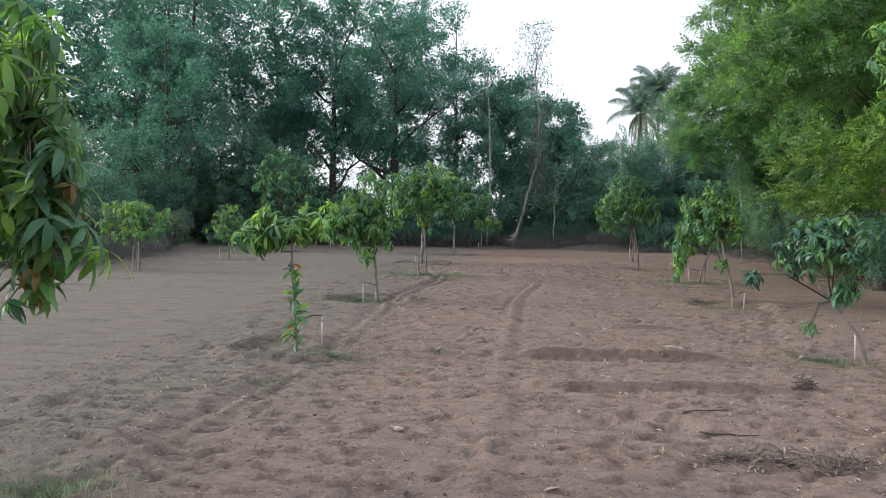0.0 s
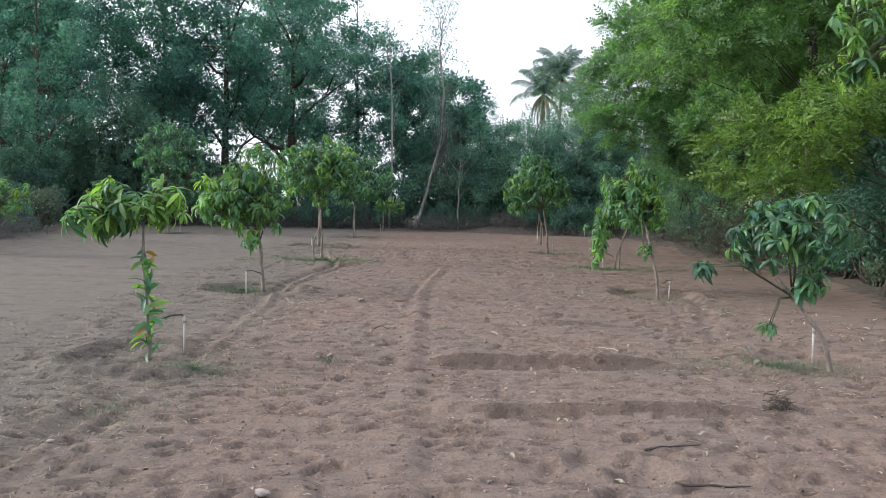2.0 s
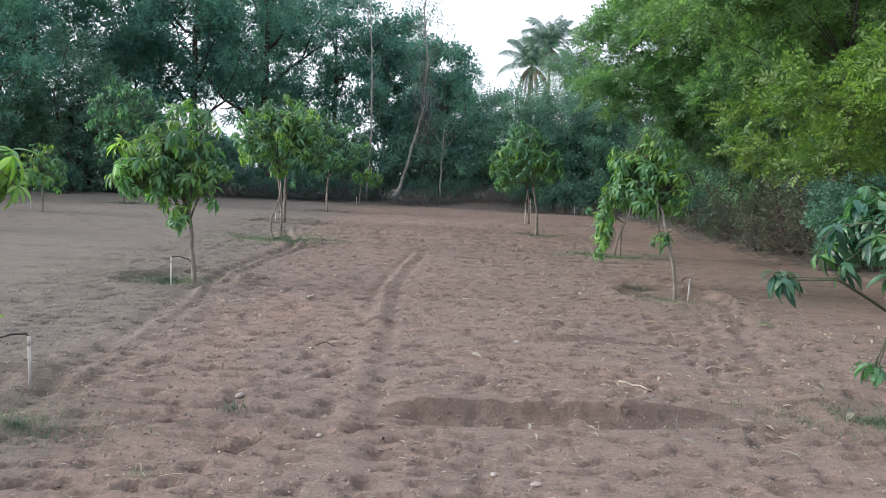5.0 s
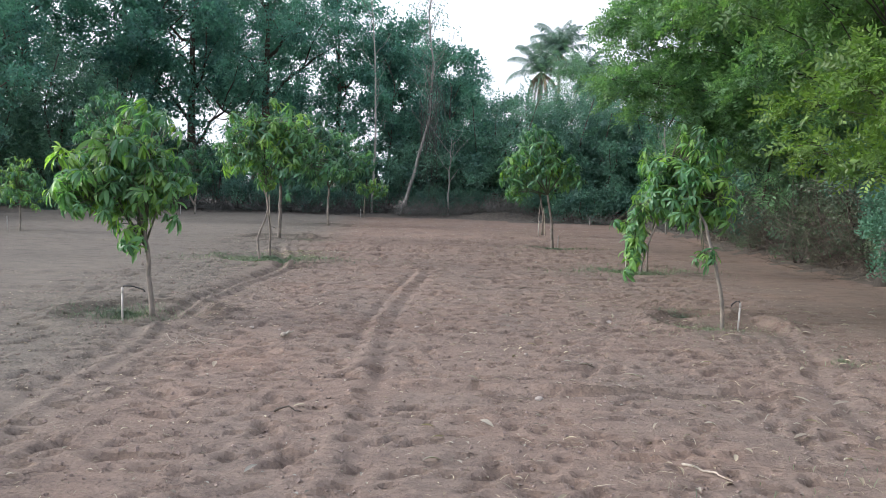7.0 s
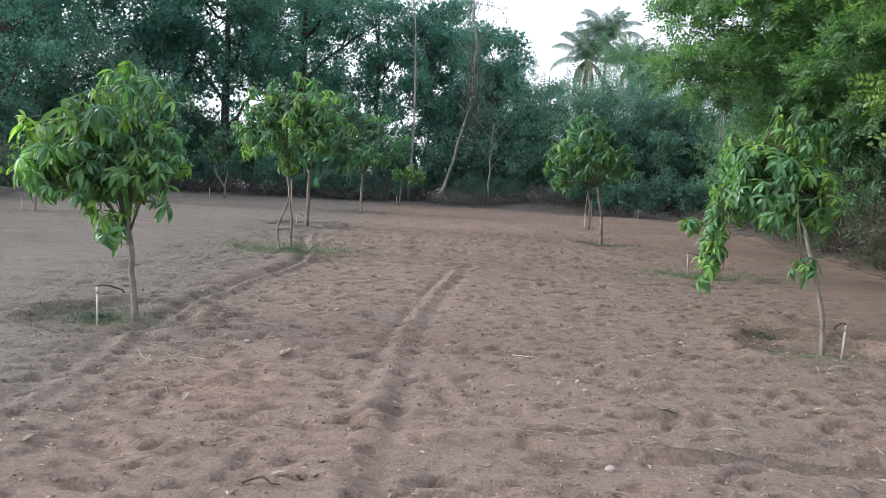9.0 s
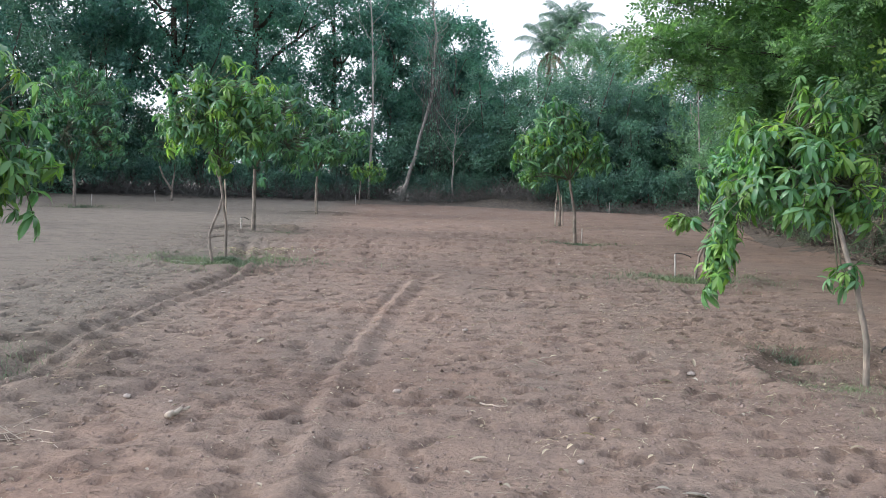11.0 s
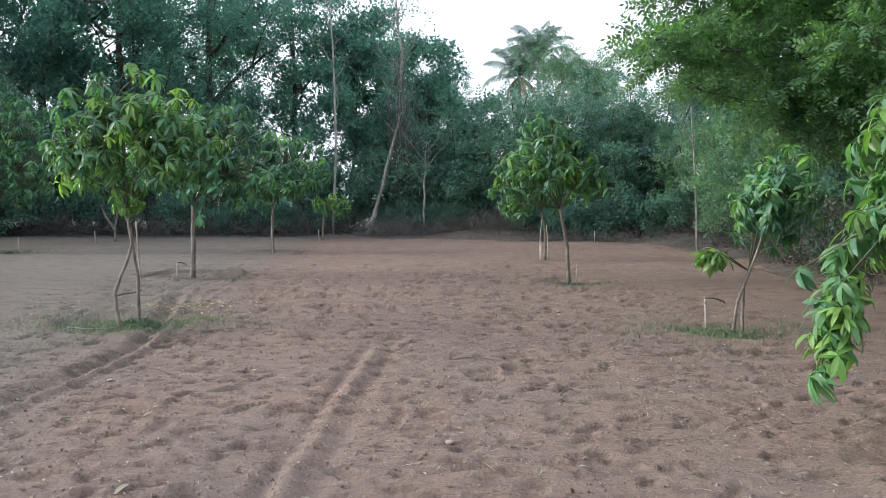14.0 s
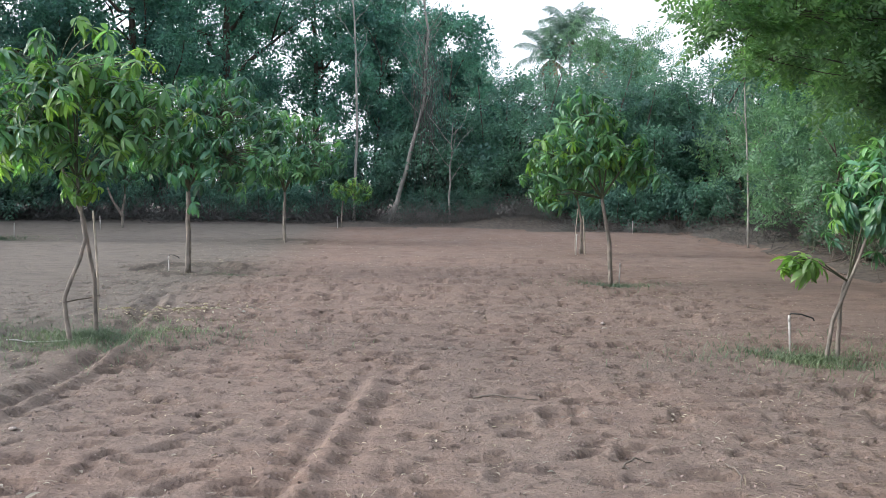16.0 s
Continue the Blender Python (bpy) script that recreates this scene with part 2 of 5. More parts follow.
def mesh_from(name, verts, faces, material, smooth=False):
    """A mesh from an array of corners and an array of faces that all have the same number of corners."""
    verts, faces = np.asarray(verts, dtype=np.float32), np.asarray(faces, dtype=np.int32)
    me = bpy.data.meshes.new(name)
    n, k = faces.shape
    me.vertices.add(len(verts))
    me.vertices.foreach_set("co", verts.ravel())
    me.loops.add(n * k)
    me.loops.foreach_set("vertex_index", faces.ravel())
    me.polygons.add(n)
    me.polygons.foreach_set("loop_start", np.arange(0, n * k, k, dtype=np.int32))
    me.polygons.foreach_set("use_smooth", np.full(n, smooth))
    me.materials.append(material)
    me.update(calc_edges=True)
    return me


def under(name, me, parent, label="", matrix=None):
    """Links mesh data as one part of a thing."""
    ob = new(name, me)
    ob.parent = parent
    if matrix is not None:
        ob.matrix_basis = matrix
    if label:
        ob["label"] = label
    return ob


def tube(points, radii, sides=7):
    """Corners and faces of a tapered tube along points."""
    pts = [Vector(p) for p in points]
    vs, fs = [], []
    ref = Vector((1, 0.13, 0))
    for i, p in enumerate(pts):
        d = (pts[min(i + 1, len(pts) - 1)] - pts[max(i - 1, 0)]).normalized()
        if abs(d.dot(ref)) > 0.95:
            ref = Vector((0.1, 1, 0))
        u = d.cross(ref).normalized()
        w = d.cross(u)
        for k in range(sides):
            a = 2 * math.pi * k / sides
            vs.append(p + (u * math.cos(a) + w * math.sin(a)) * radii[i])
    for i in range(len(pts) - 1):
        for k in range(sides):
            a, b = i * sides + k, i * sides + (k + 1) % sides
            fs.append((a, b, b + sides, a + sides))
    # closed ends
    for ring, flip in ((0, 1), (len(pts) - 1, 0)):
        c = len(vs)
        vs.append(pts[ring])
        for k in range(sides):
            a, b = ring * sides + k, ring * sides + (k + 1) % sides
            fs.append((b, a, c, c) if flip else (a, b, c, c))
    return vs, fs


def tube_mesh(name, lines, material, sides=7, smooth=True):
    """One mesh of one or more tubes: each is (points, radii)."""
    bm = bmesh.new()
    for points, radii in lines:
        vs, fs = tube(points, radii, sides)
        bv = [bm.verts.new(v) for v in vs]
        for f in fs:
            bm.faces.new([bv[i] for i in dict.fromkeys(f)])
    me = bpy.data.meshes.new(name)
    bm.to_mesh(me)
    bm.free()
    for poly in me.polygons:
        poly.use_smooth = smooth
    me.materials.append(material)
    return me


def wander(a, b, n, amount, r):
    """Points from a to b along a slightly crooked way."""
    a, b = np.asarray(a, float), np.asarray(b, float)
    out = []
    side = r.normal(size=3)
    for i in range(n + 1):
        f = i / n
        off = (side * math.sin(math.pi * f) + r.normal(size=3) * 0.35 * (0 < i < n)) * amount
        out.append(tuple(a + (b - a) * f + off))
    return out


def turns(dirs, r, roll=True):
    """Rotation matrices whose z axis follows dirs, with a random roll."""
    d = dirs / np.maximum(np.linalg.norm(dirs, axis=1, keepdims=True), 1e-6)
    h = r.normal(size=d.shape)
    u = np.cross(d, h)
    u /= np.maximum(np.linalg.norm(u, axis=1, keepdims=True), 1e-6)
    return np.stack([u, np.cross(d, u), d], axis=2)


def scatter(template, faces, pos, rot, size):
    """All copies of a small template as one array of corners and one of faces."""
    v = np.einsum("mij,nj->mni", rot, template) * size[:, None, None] + pos[:, None, :]
    f = faces[None] + (np.arange(len(pos)) * len(template))[:, None, None]
    return v.reshape(-1, 3), f.reshape(-1, faces.shape[1])


def blade(length, width, droop, start, turn_z, tilt, stations=3, fold=0.25):
    """One folded leaf: two rows of quads either side of the midrib, bending down towards its tip."""
    shape = np.interp(np.linspace(0, 1, stations + 1), [0, 0.12, 0.4, 0.75, 1], [0.12, 0.6, 1.0, 0.7, 0.04])
    out, p, ang = [], np.array([0.0, 0.0, 0.0]), tilt
    for i in range(stations + 1):
        w = shape[i] * width / 2
        nrm = np.array([-math.sin(ang), 0, math.cos(ang)])
        out += [p + np.array([0, -w, 0]) + nrm * w * fold, p.copy(), p + np.array([0, w, 0]) + nrm * w * fold]
        step = length / stations
        p = p + np.array([math.cos(ang), 0, math.sin(ang)]) * step
        ang -= droop / stations
    v = np.array(out)
    c, s = math.cos(turn_z), math.sin(turn_z)
    v = v @ np.array([[c, s, 0], [-s, c, 0], [0, 0, 1]]) + np.asarray(start)
    f = []
    for i in range(stations):
        a = i * 3
        f += [(a, a + 1, a + 4, a + 3), (a + 1, a + 2, a + 5, a + 4)]
    return v, np.array(f)


def join(pieces):
    vs, fs, n = [], [], 0
    for v, f in pieces:
        vs.append(v)
        fs.append(np.asarray(f) + n)
        n += len(v)
    return np.concatenate(vs), np.concatenate(fs)


def whorl(r, leaves=11, length=0.19, width=0.05, hang=0.0):
    """A rosette of long leaves round a shoot tip."""
    parts = []
    for i in range(leaves):
        k = i / leaves
        tilt = 0.55 - 1.3 * k - hang + r.normal() * 0.22
        parts.append(blade(length * r.uniform(0.6, 1.2), width * r.uniform(0.8, 1.15), r.uniform(0.6, 1.5),
                           (0, 0, 0.05 * (1 - k) - 0.03), i * 2.4 + r.normal() * 0.5, tilt, 4))
    return join(parts)


def quad_leaf(length, width, base, direction, normal):
    d, n = np.asarray(direction, float), np.asarray(normal, float)
    s = np.cross(d, n)
    s = s / max(np.linalg.norm(s), 1e-6)
    b = np.asarray(base, float)
    mid = b + d * length * 0.45
    return [b, mid + s * width / 2, b + d * length - n * length * 0.12, mid - s * width / 2]


def sprig(pairs, length, leaf, width, r):
    """A feathered leaf: pairs of leaflets along a drooping rachis that starts out along z."""
    v, f = [], []
    for i in range(pairs + 1):
        k = (i + 0.6) / pairs
        base = np.array([0.0, 0.35 * length * k * k, length * k * (1 - 0.18 * k)])
        for side in ((-1, 1) if i < pairs else (0,)):
            d = np.array([side * 0.85, 0.25, 0.45 if side else 1.0]) + r.normal(size=3) * 0.12
            d /= np.linalg.norm(d)
            nrm = np.array([0.0, -1.0, 0.3]) + r.normal(size=3) * 0.2
            q = quad_leaf(leaf * (1 - 0.35 * abs(k - 0.5)), width, base, d, nrm / np.linalg.norm(nrm))
            f.append([len(v) + j for j in range(4)])
            v += q
    return np.array(v), np.array(f)


def tuft(leaves, spread, leaf, width, r):
    """A handful of small leaves on all sides of a twig end."""
    v, f = [], []
    for i in range(leaves):
        d = r.normal(size=3) + np.array([0, 0, 0.4])
        d /= np.linalg.norm(d)
        n = np.cross(d, r.normal(size=3))
        n /= np.linalg.norm(n)
        q = quad_leaf(leaf * r.uniform(0.7, 1.2), width, r.normal(size=3) * spread, d, n)
        f.append([len(v) + j for j in range(4)])
        v += q
    return np.array(v), np.array(f)


def clump_points(centres, radii, per, r, flat=0.75):
    """Places near the skin of many rounded clumps, with the way out of each."""
    k = np.repeat(np.arange(len(centres)), per)
    d = r.normal(size=(len(k), 3))
    d /= np.linalg.norm(d, axis=1, keepdims=True)
    rad = radii[k] * (r.uniform(0.25, 1.0, len(k)) ** 0.6) * r.uniform(0.85, 1.2, len(k))
    off = d * rad[:, None]
    off[:, 2] *= flat
    return centres[k] + off, d


# ---- ground ----
def steps(lo, fine_lo, fine_hi, hi, fine, grow):
    mid = list(np.arange(fine_lo, fine_hi, fine))
    left, s = [], fine
    x = fine_lo
    while x > lo:
        s *= grow
        x -= s
        left.append(x)
    right, s, x = [], fine, mid[-1]
    while x < hi:
        s *= grow
        x += s
        right.append(x)
    return np.array(left[::-1] + mid + right)


GX = steps(-1500, -3.6, 4.6, 1500, 0.029, 1.06)
GY = steps(-1500, 3.8, 22.0, 22.0, 0.033, 1.07)[:-1]
far_y, step_y = [GY[-1]], 0.033
while far_y[-1] < 1500:
    step_y *= 1.012 if far_y[-1] < 34 else 1.06
    far_y.append(far_y[-1] + step_y)
GY = np.concatenate([GY, far_y[1:]])
X, Y = np.meshgrid(GX, GY)


def value_noise(x, y, scale, seed):
    """Smooth noise on a lattice, -1 to 1."""
    r = np.random.default_rng(seed)
    table = r.uniform(-1, 1, (256, 256))
    fx, fy = x * scale, y * scale
    ix, iy = np.floor(fx).astype(int), np.floor(fy).astype(int)
    tx, ty = fx - ix, fy - iy
    tx, ty = tx * tx * (3 - 2 * tx), ty * ty * (3 - 2 * ty)
    a, b = table[iy % 256, ix % 256], table[iy % 256, (ix + 1) % 256]
    c, d = table[(iy + 1) % 256, ix % 256], table[(iy + 1) % 256, (ix + 1) % 256]
    return (a * (1 - tx) + b * tx) * (1 - ty) + (c * (1 - tx) + d * tx) * ty


def bell(v, w):
    return np.exp(-(v / w) ** 2)


near = np.clip(1.5 - np.hypot(X, Y - 22) / 60, 0, 1)
Z = 0.02 * value_noise(X, Y, 0.35, 1) + 0.010 * value_noise(X, Y, 1.6, 2) * near
Z += (0.003 * value_noise(X, Y, 4.2, 3) + 0.002 * value_noise(X, Y, 8.0, 4) + 0.003 * value_noise(X, Y, 15.0, 5)) * near
# shallow plough lines across the rows
Z += 0.008 * np.sin(Y * 5.2 + 1.5 * value_noise(X, Y, 0.5, 6)) * np.clip(value_noise(X, Y, 0.3, 7) + 0.35, 0, 1) * near
lines_y = value_noise(X * 0.12 + 3, Y * 2.6, 1.0, 15)
Z += 0.040 * np.sign(lines_y) * np.abs(lines_y) ** 0.6 * np.clip(0.22 + 0.16 * np.clip((X - 0.4) / 0.5, 0, 1) + np.clip((-3.2 - X) / 0.8, 0, 1) + np.clip((Y - 21) / 3, 0, 1), 0, 1) * near
# earth ridge with a rut beside it, running along the walk
rx = np.interp(Y, [0, 10, 16, 19, 21.2], [-0.09, -0.02, 0.09, 0.37, 0.62])
on = np.clip((21.3 - Y) / 0.6, 0, 1) * np.clip((Y + 6) / 2, 0, 1)
rough = 1 + 0.6 * value_noise(X, Y, 3.0, 8) + 0.6 * value_noise(X, Y, 7.0, 14)
even = 1 + 0.22 * value_noise(X, Y, 3.0, 8) + 0.18 * value_noise(X, Y, 7.0, 14)
late = np.clip((Y - 13) / 2, 0, 1)  # farther on the rut changes to the other side of the ridge
Z += on * even * np.clip(0.85 + 0.35 * value_noise(X, Y, 0.6, 13), 0.45, 1.5) * ((0.032 - 0.008 * late) * bell(X - rx + 0.02, 0.11 - 0.045 * late) - 0.016 * bell(X - rx - 0.15, 0.055) - 0.028 * late * bell(X - rx + 0.13, 0.06))
# irrigation rut that joins the tree basins of the row
fx = np.interp(Y, [2, 5, 10, 15, 17.6, 20.8, 22, 26, 30], [-2.5, -2.4, -2.1, -2.3, -2.25, -1.9, -1.9, -2.6, -3.0])
on = np.clip((27 - Y) / 1.5, 0, 1) * np.clip((Y + 2) / 2, 0, 1)
deep = 0.5 + 0.5 * np.clip((Y - 14.2) / 1.2, 0, 1) + np.clip((10 - Y) / 0.8, 0, 1) * 0.7 * value_noise(X, Y, 0.9, 33)
Z += on * even * deep * (-0.050 * bell(X - fx, 0.09) + 0.024 * bell(X - fx - 0.14, 0.045) - 0.022 * bell(X - fx - 0.25, 0.07) + 0.016 * bell(X - fx + 0.22, 0.12))
# low cross banks on the open side
for yc, x0, x1, h in ((9.9, 0.1, 2.7, 0.085), (8.05, 0.0, 2.6, 0.065), (6.6, 0.2, 2.8, 0.03), (12.6, 0.2, 3.6, 0.04), (14.6, 0.2, 3.2, 0.03), (21.2, 0.6, 3.6, 0.03)):
    wob = 0.08 * value_noise(X, Y * 0, 1.1, int(yc * 10))
    up = Y - yc - wob
    Z += h * even * (0.5 * (1 + np.tanh(up / 0.035)) * np.exp(-np.maximum(up, 0) / 0.35) - 0.45 * bell(up + 0.14, 0.12)) * np.clip((X - x0) / 0.3, 0, 1) * np.clip((x1 - X) / 0.5, 0, 1)
# a bent wheel track by the outer row
ax = np.interp(Y, [11, 12.8, 14.2, 15.5, 17], [3.4, 3.75, 4.25, 4.5, 4.55])
Z -= 0.035 * even * bell(X - ax, 0.12) * np.clip((Y - 11) / 0.5, 0, 1) * np.clip((17 - Y) / 0.5, 0, 1)
# watering basins round the trees
BASINS = [(-2.5, 9.9, 0.75, 1.0), (-2.55, 15.8, 0.9, 1.0), (-2.45, 22.6, 0.9, 0.7), (-3.1, 29.2, 0.9, 1.0), (-2.5, 36.3, 0.9, 0.7),
          (4.0, 10.0, 0.8, 0.6), (4.0, 15.9, 0.8, 0.8), (4.6, 22.0, 0.8, 0.6), (4.0, 27.7, 0.8, 0.6), (3.9, 16.9, 0.5, 1.0), (-2.9, 4.7, 0.8, 0.8)]
for bx, by, br, bh in BASINS:
    d = np.hypot(X - bx, (Y - by) * 0.9) + 0.12 * value_noise(X, Y, 1.7, int(by * 7))
    gap = 0.55 + 0.45 * value_noise(X, Y, 1.2, int(by * 11))
    Z += bh * (0.10 * bell(d - br, 0.16) * gap - 0.05 * bell(d, br * 0.7))
# single larger marks: a scraped trench, a hole, a furrow by the outer row
Z -= 0.06 * bell((X + 1.38) * 0.7 - (Y - 12.28) * 0.7, 0.22) * bell((X + 1.38) * 0.7 + (Y - 12.28) * 0.7 - 0.05, 0.10)
for hx, hy, hr, hd in ((1.88, 19.97, 0.13, 0.06), (2.05, 20.9, 0.12, 0.05), (-0.68, 6.12, 0.10, 0.05), (0.42, 15.3, 0.12, 0.05), (-1.15, 15.2, 0.15, 0.05), (3.8, 16.6, 0.32, 0.07), (3.1, 12.6, 0.16, 0.04), (1.3, 6.6, 0.16, 0.05), (1.05, 6.75, 0.14, 0.05), (0.1, 13.2, 0.12, 0.05), (-0.9, 13.9, 0.13, 0.04)):
    d = np.hypot(X - hx, (Y - hy) * 1.3)
    Z += hd * (0.4 * bell(d - hr * 1.5, hr * 0.5) - bell(d, hr))
Z -= 0.05 * rough * bell(Y - 20.58 - 0.08 * value_noise(X, Y * 0, 1.2, 18), 0.09) * np.clip((X - 3.2) / 0.3, 0, 1) * np.clip((5.4 - X) / 0.5, 0, 1)
# foot marks
fr = np.random.default_rng(21)
pit_shaded = np.zeros(X.shape, bool)  # deeper foot marks, given a darker soil with their shade put into the colour
for _ in range(15000):
    px, py = fr.uniform(-4.9, 6.1), 1.8 + 31.2 * fr.random() ** 1.25
    if fr.random() > min((px + 4.9) / 1.6, (6.1 - px) / 1.6, (py - 1.8) / 2.2, (33 - py) / 5, 1.0):  # fewer towards the borders
        continue
    a, L, W, dep = fr.normal(1.4, 0.6), fr.uniform(0.045, 0.08), fr.uniform(0.034, 0.052), 0.006 + 0.030 * fr.random() ** 1.6
    if fr.random() < 0.05:  # a whole footprint
        L, W, dep = fr.uniform(0.11, 0.15), fr.uniform(0.045, 0.06), fr.uniform(0.022, 0.038)
    i0, i1 = np.searchsorted(GY, (py - 0.35, py + 0.35))
    j0, j1 = np.searchsorted(GX, (px - 0.35, px + 0.35))
    dx, dy = X[i0:i1, j0:j1] - px, Y[i0:i1, j0:j1] - py
    u, v = (dx * math.cos(a) - dy * math.sin(a)) / W, (dx * math.sin(a) + dy * math.cos(a)) / L
    q = u * u + v * v
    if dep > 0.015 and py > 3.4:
        pit_shaded[i0:i1, j0:j1] |= q < 0.85
    Z[i0:i1, j0:j1] += dep * (-np.exp(-(q * 0.85) ** 2) + 0.16 * np.exp(-((np.sqrt(q) - 1.5) ** 2) * 6))
# banks of earth where the field ends
edge_back = np.interp(X, [-40, -15, -3, 0, 5, 9, 12, 40], [48, 47.5, 46, 45, 43.5, 42.5, 41.5, 41])
Z += 0.13 * np.clip((Y - edge_back) / 1.2, 0, 1) * (1 + 0.6 * value_noise(X, Y, 0.7, 9)) * np.clip((90 - Y) / 20, 0, 1)
Z += 0.40 * np.exp(-((X - 4.6) / 1.7) ** 2 - ((Y - 45.0) / 0.9) ** 2)
Z += 0.22 * np.clip((X - np.interp(Y, [0, 12, 15, 18, 24, 30, 35, 45], [6.4, 6.7, 7.0, 7.8, 8.1, 8.5, 8.9, 9.4])) / 1.5, 0, 1) * (1 + 0.5 * value_noise(X, Y, 0.8, 10)) * np.clip((60 - Y) / 10, 0, 1) * np.clip((60 - X) / 20, 0, 1)

ny, nx = X.shape
idx = np.arange(nx * ny).reshape(ny, nx)
gf = np.stack([idx[:-1, :-1], idx[:-1, 1:], idx[1:, 1:], idx[1:, :-1]], axis=-1).reshape(-1, 4)
ground = new("ground", mesh_from("ground", np.stack([X, Y, Z], axis=-1).reshape(-1, 3), gf, SOIL, True))
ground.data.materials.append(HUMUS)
fc_x, fc_y = (X[:-1, :-1] + X[1:, 1:]) / 2, (Y[:-1, :-1] + Y[1:, 1:]) / 2
wob = 0.5 * value_noise(fc_x, fc_y, 1.3, 12)
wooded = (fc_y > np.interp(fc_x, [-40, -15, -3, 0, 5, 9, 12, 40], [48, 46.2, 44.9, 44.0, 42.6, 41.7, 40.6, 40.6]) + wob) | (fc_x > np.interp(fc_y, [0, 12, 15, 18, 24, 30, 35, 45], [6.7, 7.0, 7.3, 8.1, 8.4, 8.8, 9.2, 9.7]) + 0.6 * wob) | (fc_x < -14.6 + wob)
# darker soil: bands along low banks, rings round basins, two round spots
darker_faces = np.zeros(fc_x.shape, bool)
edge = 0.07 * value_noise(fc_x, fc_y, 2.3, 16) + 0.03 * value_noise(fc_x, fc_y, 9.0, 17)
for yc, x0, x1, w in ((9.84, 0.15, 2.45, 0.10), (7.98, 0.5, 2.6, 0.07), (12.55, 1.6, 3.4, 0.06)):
    darker_faces |= (np.abs(fc_y - yc + edge) < w + edge) & (fc_x > x0 + 3 * edge) & (fc_x < x1 + 3 * edge)
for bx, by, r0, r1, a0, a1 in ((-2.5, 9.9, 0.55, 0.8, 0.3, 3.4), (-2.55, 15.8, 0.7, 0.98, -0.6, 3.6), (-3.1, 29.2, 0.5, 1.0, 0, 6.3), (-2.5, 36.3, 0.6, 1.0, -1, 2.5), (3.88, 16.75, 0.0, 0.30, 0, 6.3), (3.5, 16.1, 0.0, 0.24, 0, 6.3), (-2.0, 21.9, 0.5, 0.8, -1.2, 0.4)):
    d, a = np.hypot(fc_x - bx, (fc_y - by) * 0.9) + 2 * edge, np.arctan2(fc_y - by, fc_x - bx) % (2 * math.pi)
    darker_faces |= (d > r0) & (d < r1) & (((a - a0) % (2 * math.pi)) < a1 - a0)
ground.data.materials.append(DARK_SOIL)
ground.data.materials.append(PIT_SHADE)
ground.data.polygons.foreach_set("material_index", np.where(wooded, 1, np.where(darker_faces, 2, np.where(pit_shaded[:-1, :-1], 3, 0))).ravel().astype(np.int32))
tagged(ground, "dry reddish-brown tilled soil with ruts, ridges and foot marks", "ground", kind="structure")


def gz(x, y):
    """Height of the ground."""
    j = min(max(np.searchsorted(GX, x) - 1, 0), nx - 2)
    i = min(max(np.searchsorted(GY, y) - 1, 0), ny - 2)
    tx, ty = (x - GX[j]) / (GX[j + 1] - GX[j]), (y - GY[i]) / (GY[i + 1] - GY[i])
    return float((Z[i, j] * (1 - tx) + Z[i, j + 1] * tx) * (1 - ty) + (Z[i + 1, j] * (1 - tx) + Z[i + 1, j + 1] * tx) * ty)


def gz_many(xs, ys):
    return np.array([gz(a, b) for a, b in zip(xs, ys)])


# ---- woodland trees ----
def base_at(name, x, y, label, category, group="", sink=0.03):
    e = new(name)
    e.empty_display_size = 0.2
    e.location = (x, y, gz(x, y) - sink)
    return tagged(e, label, category, group)


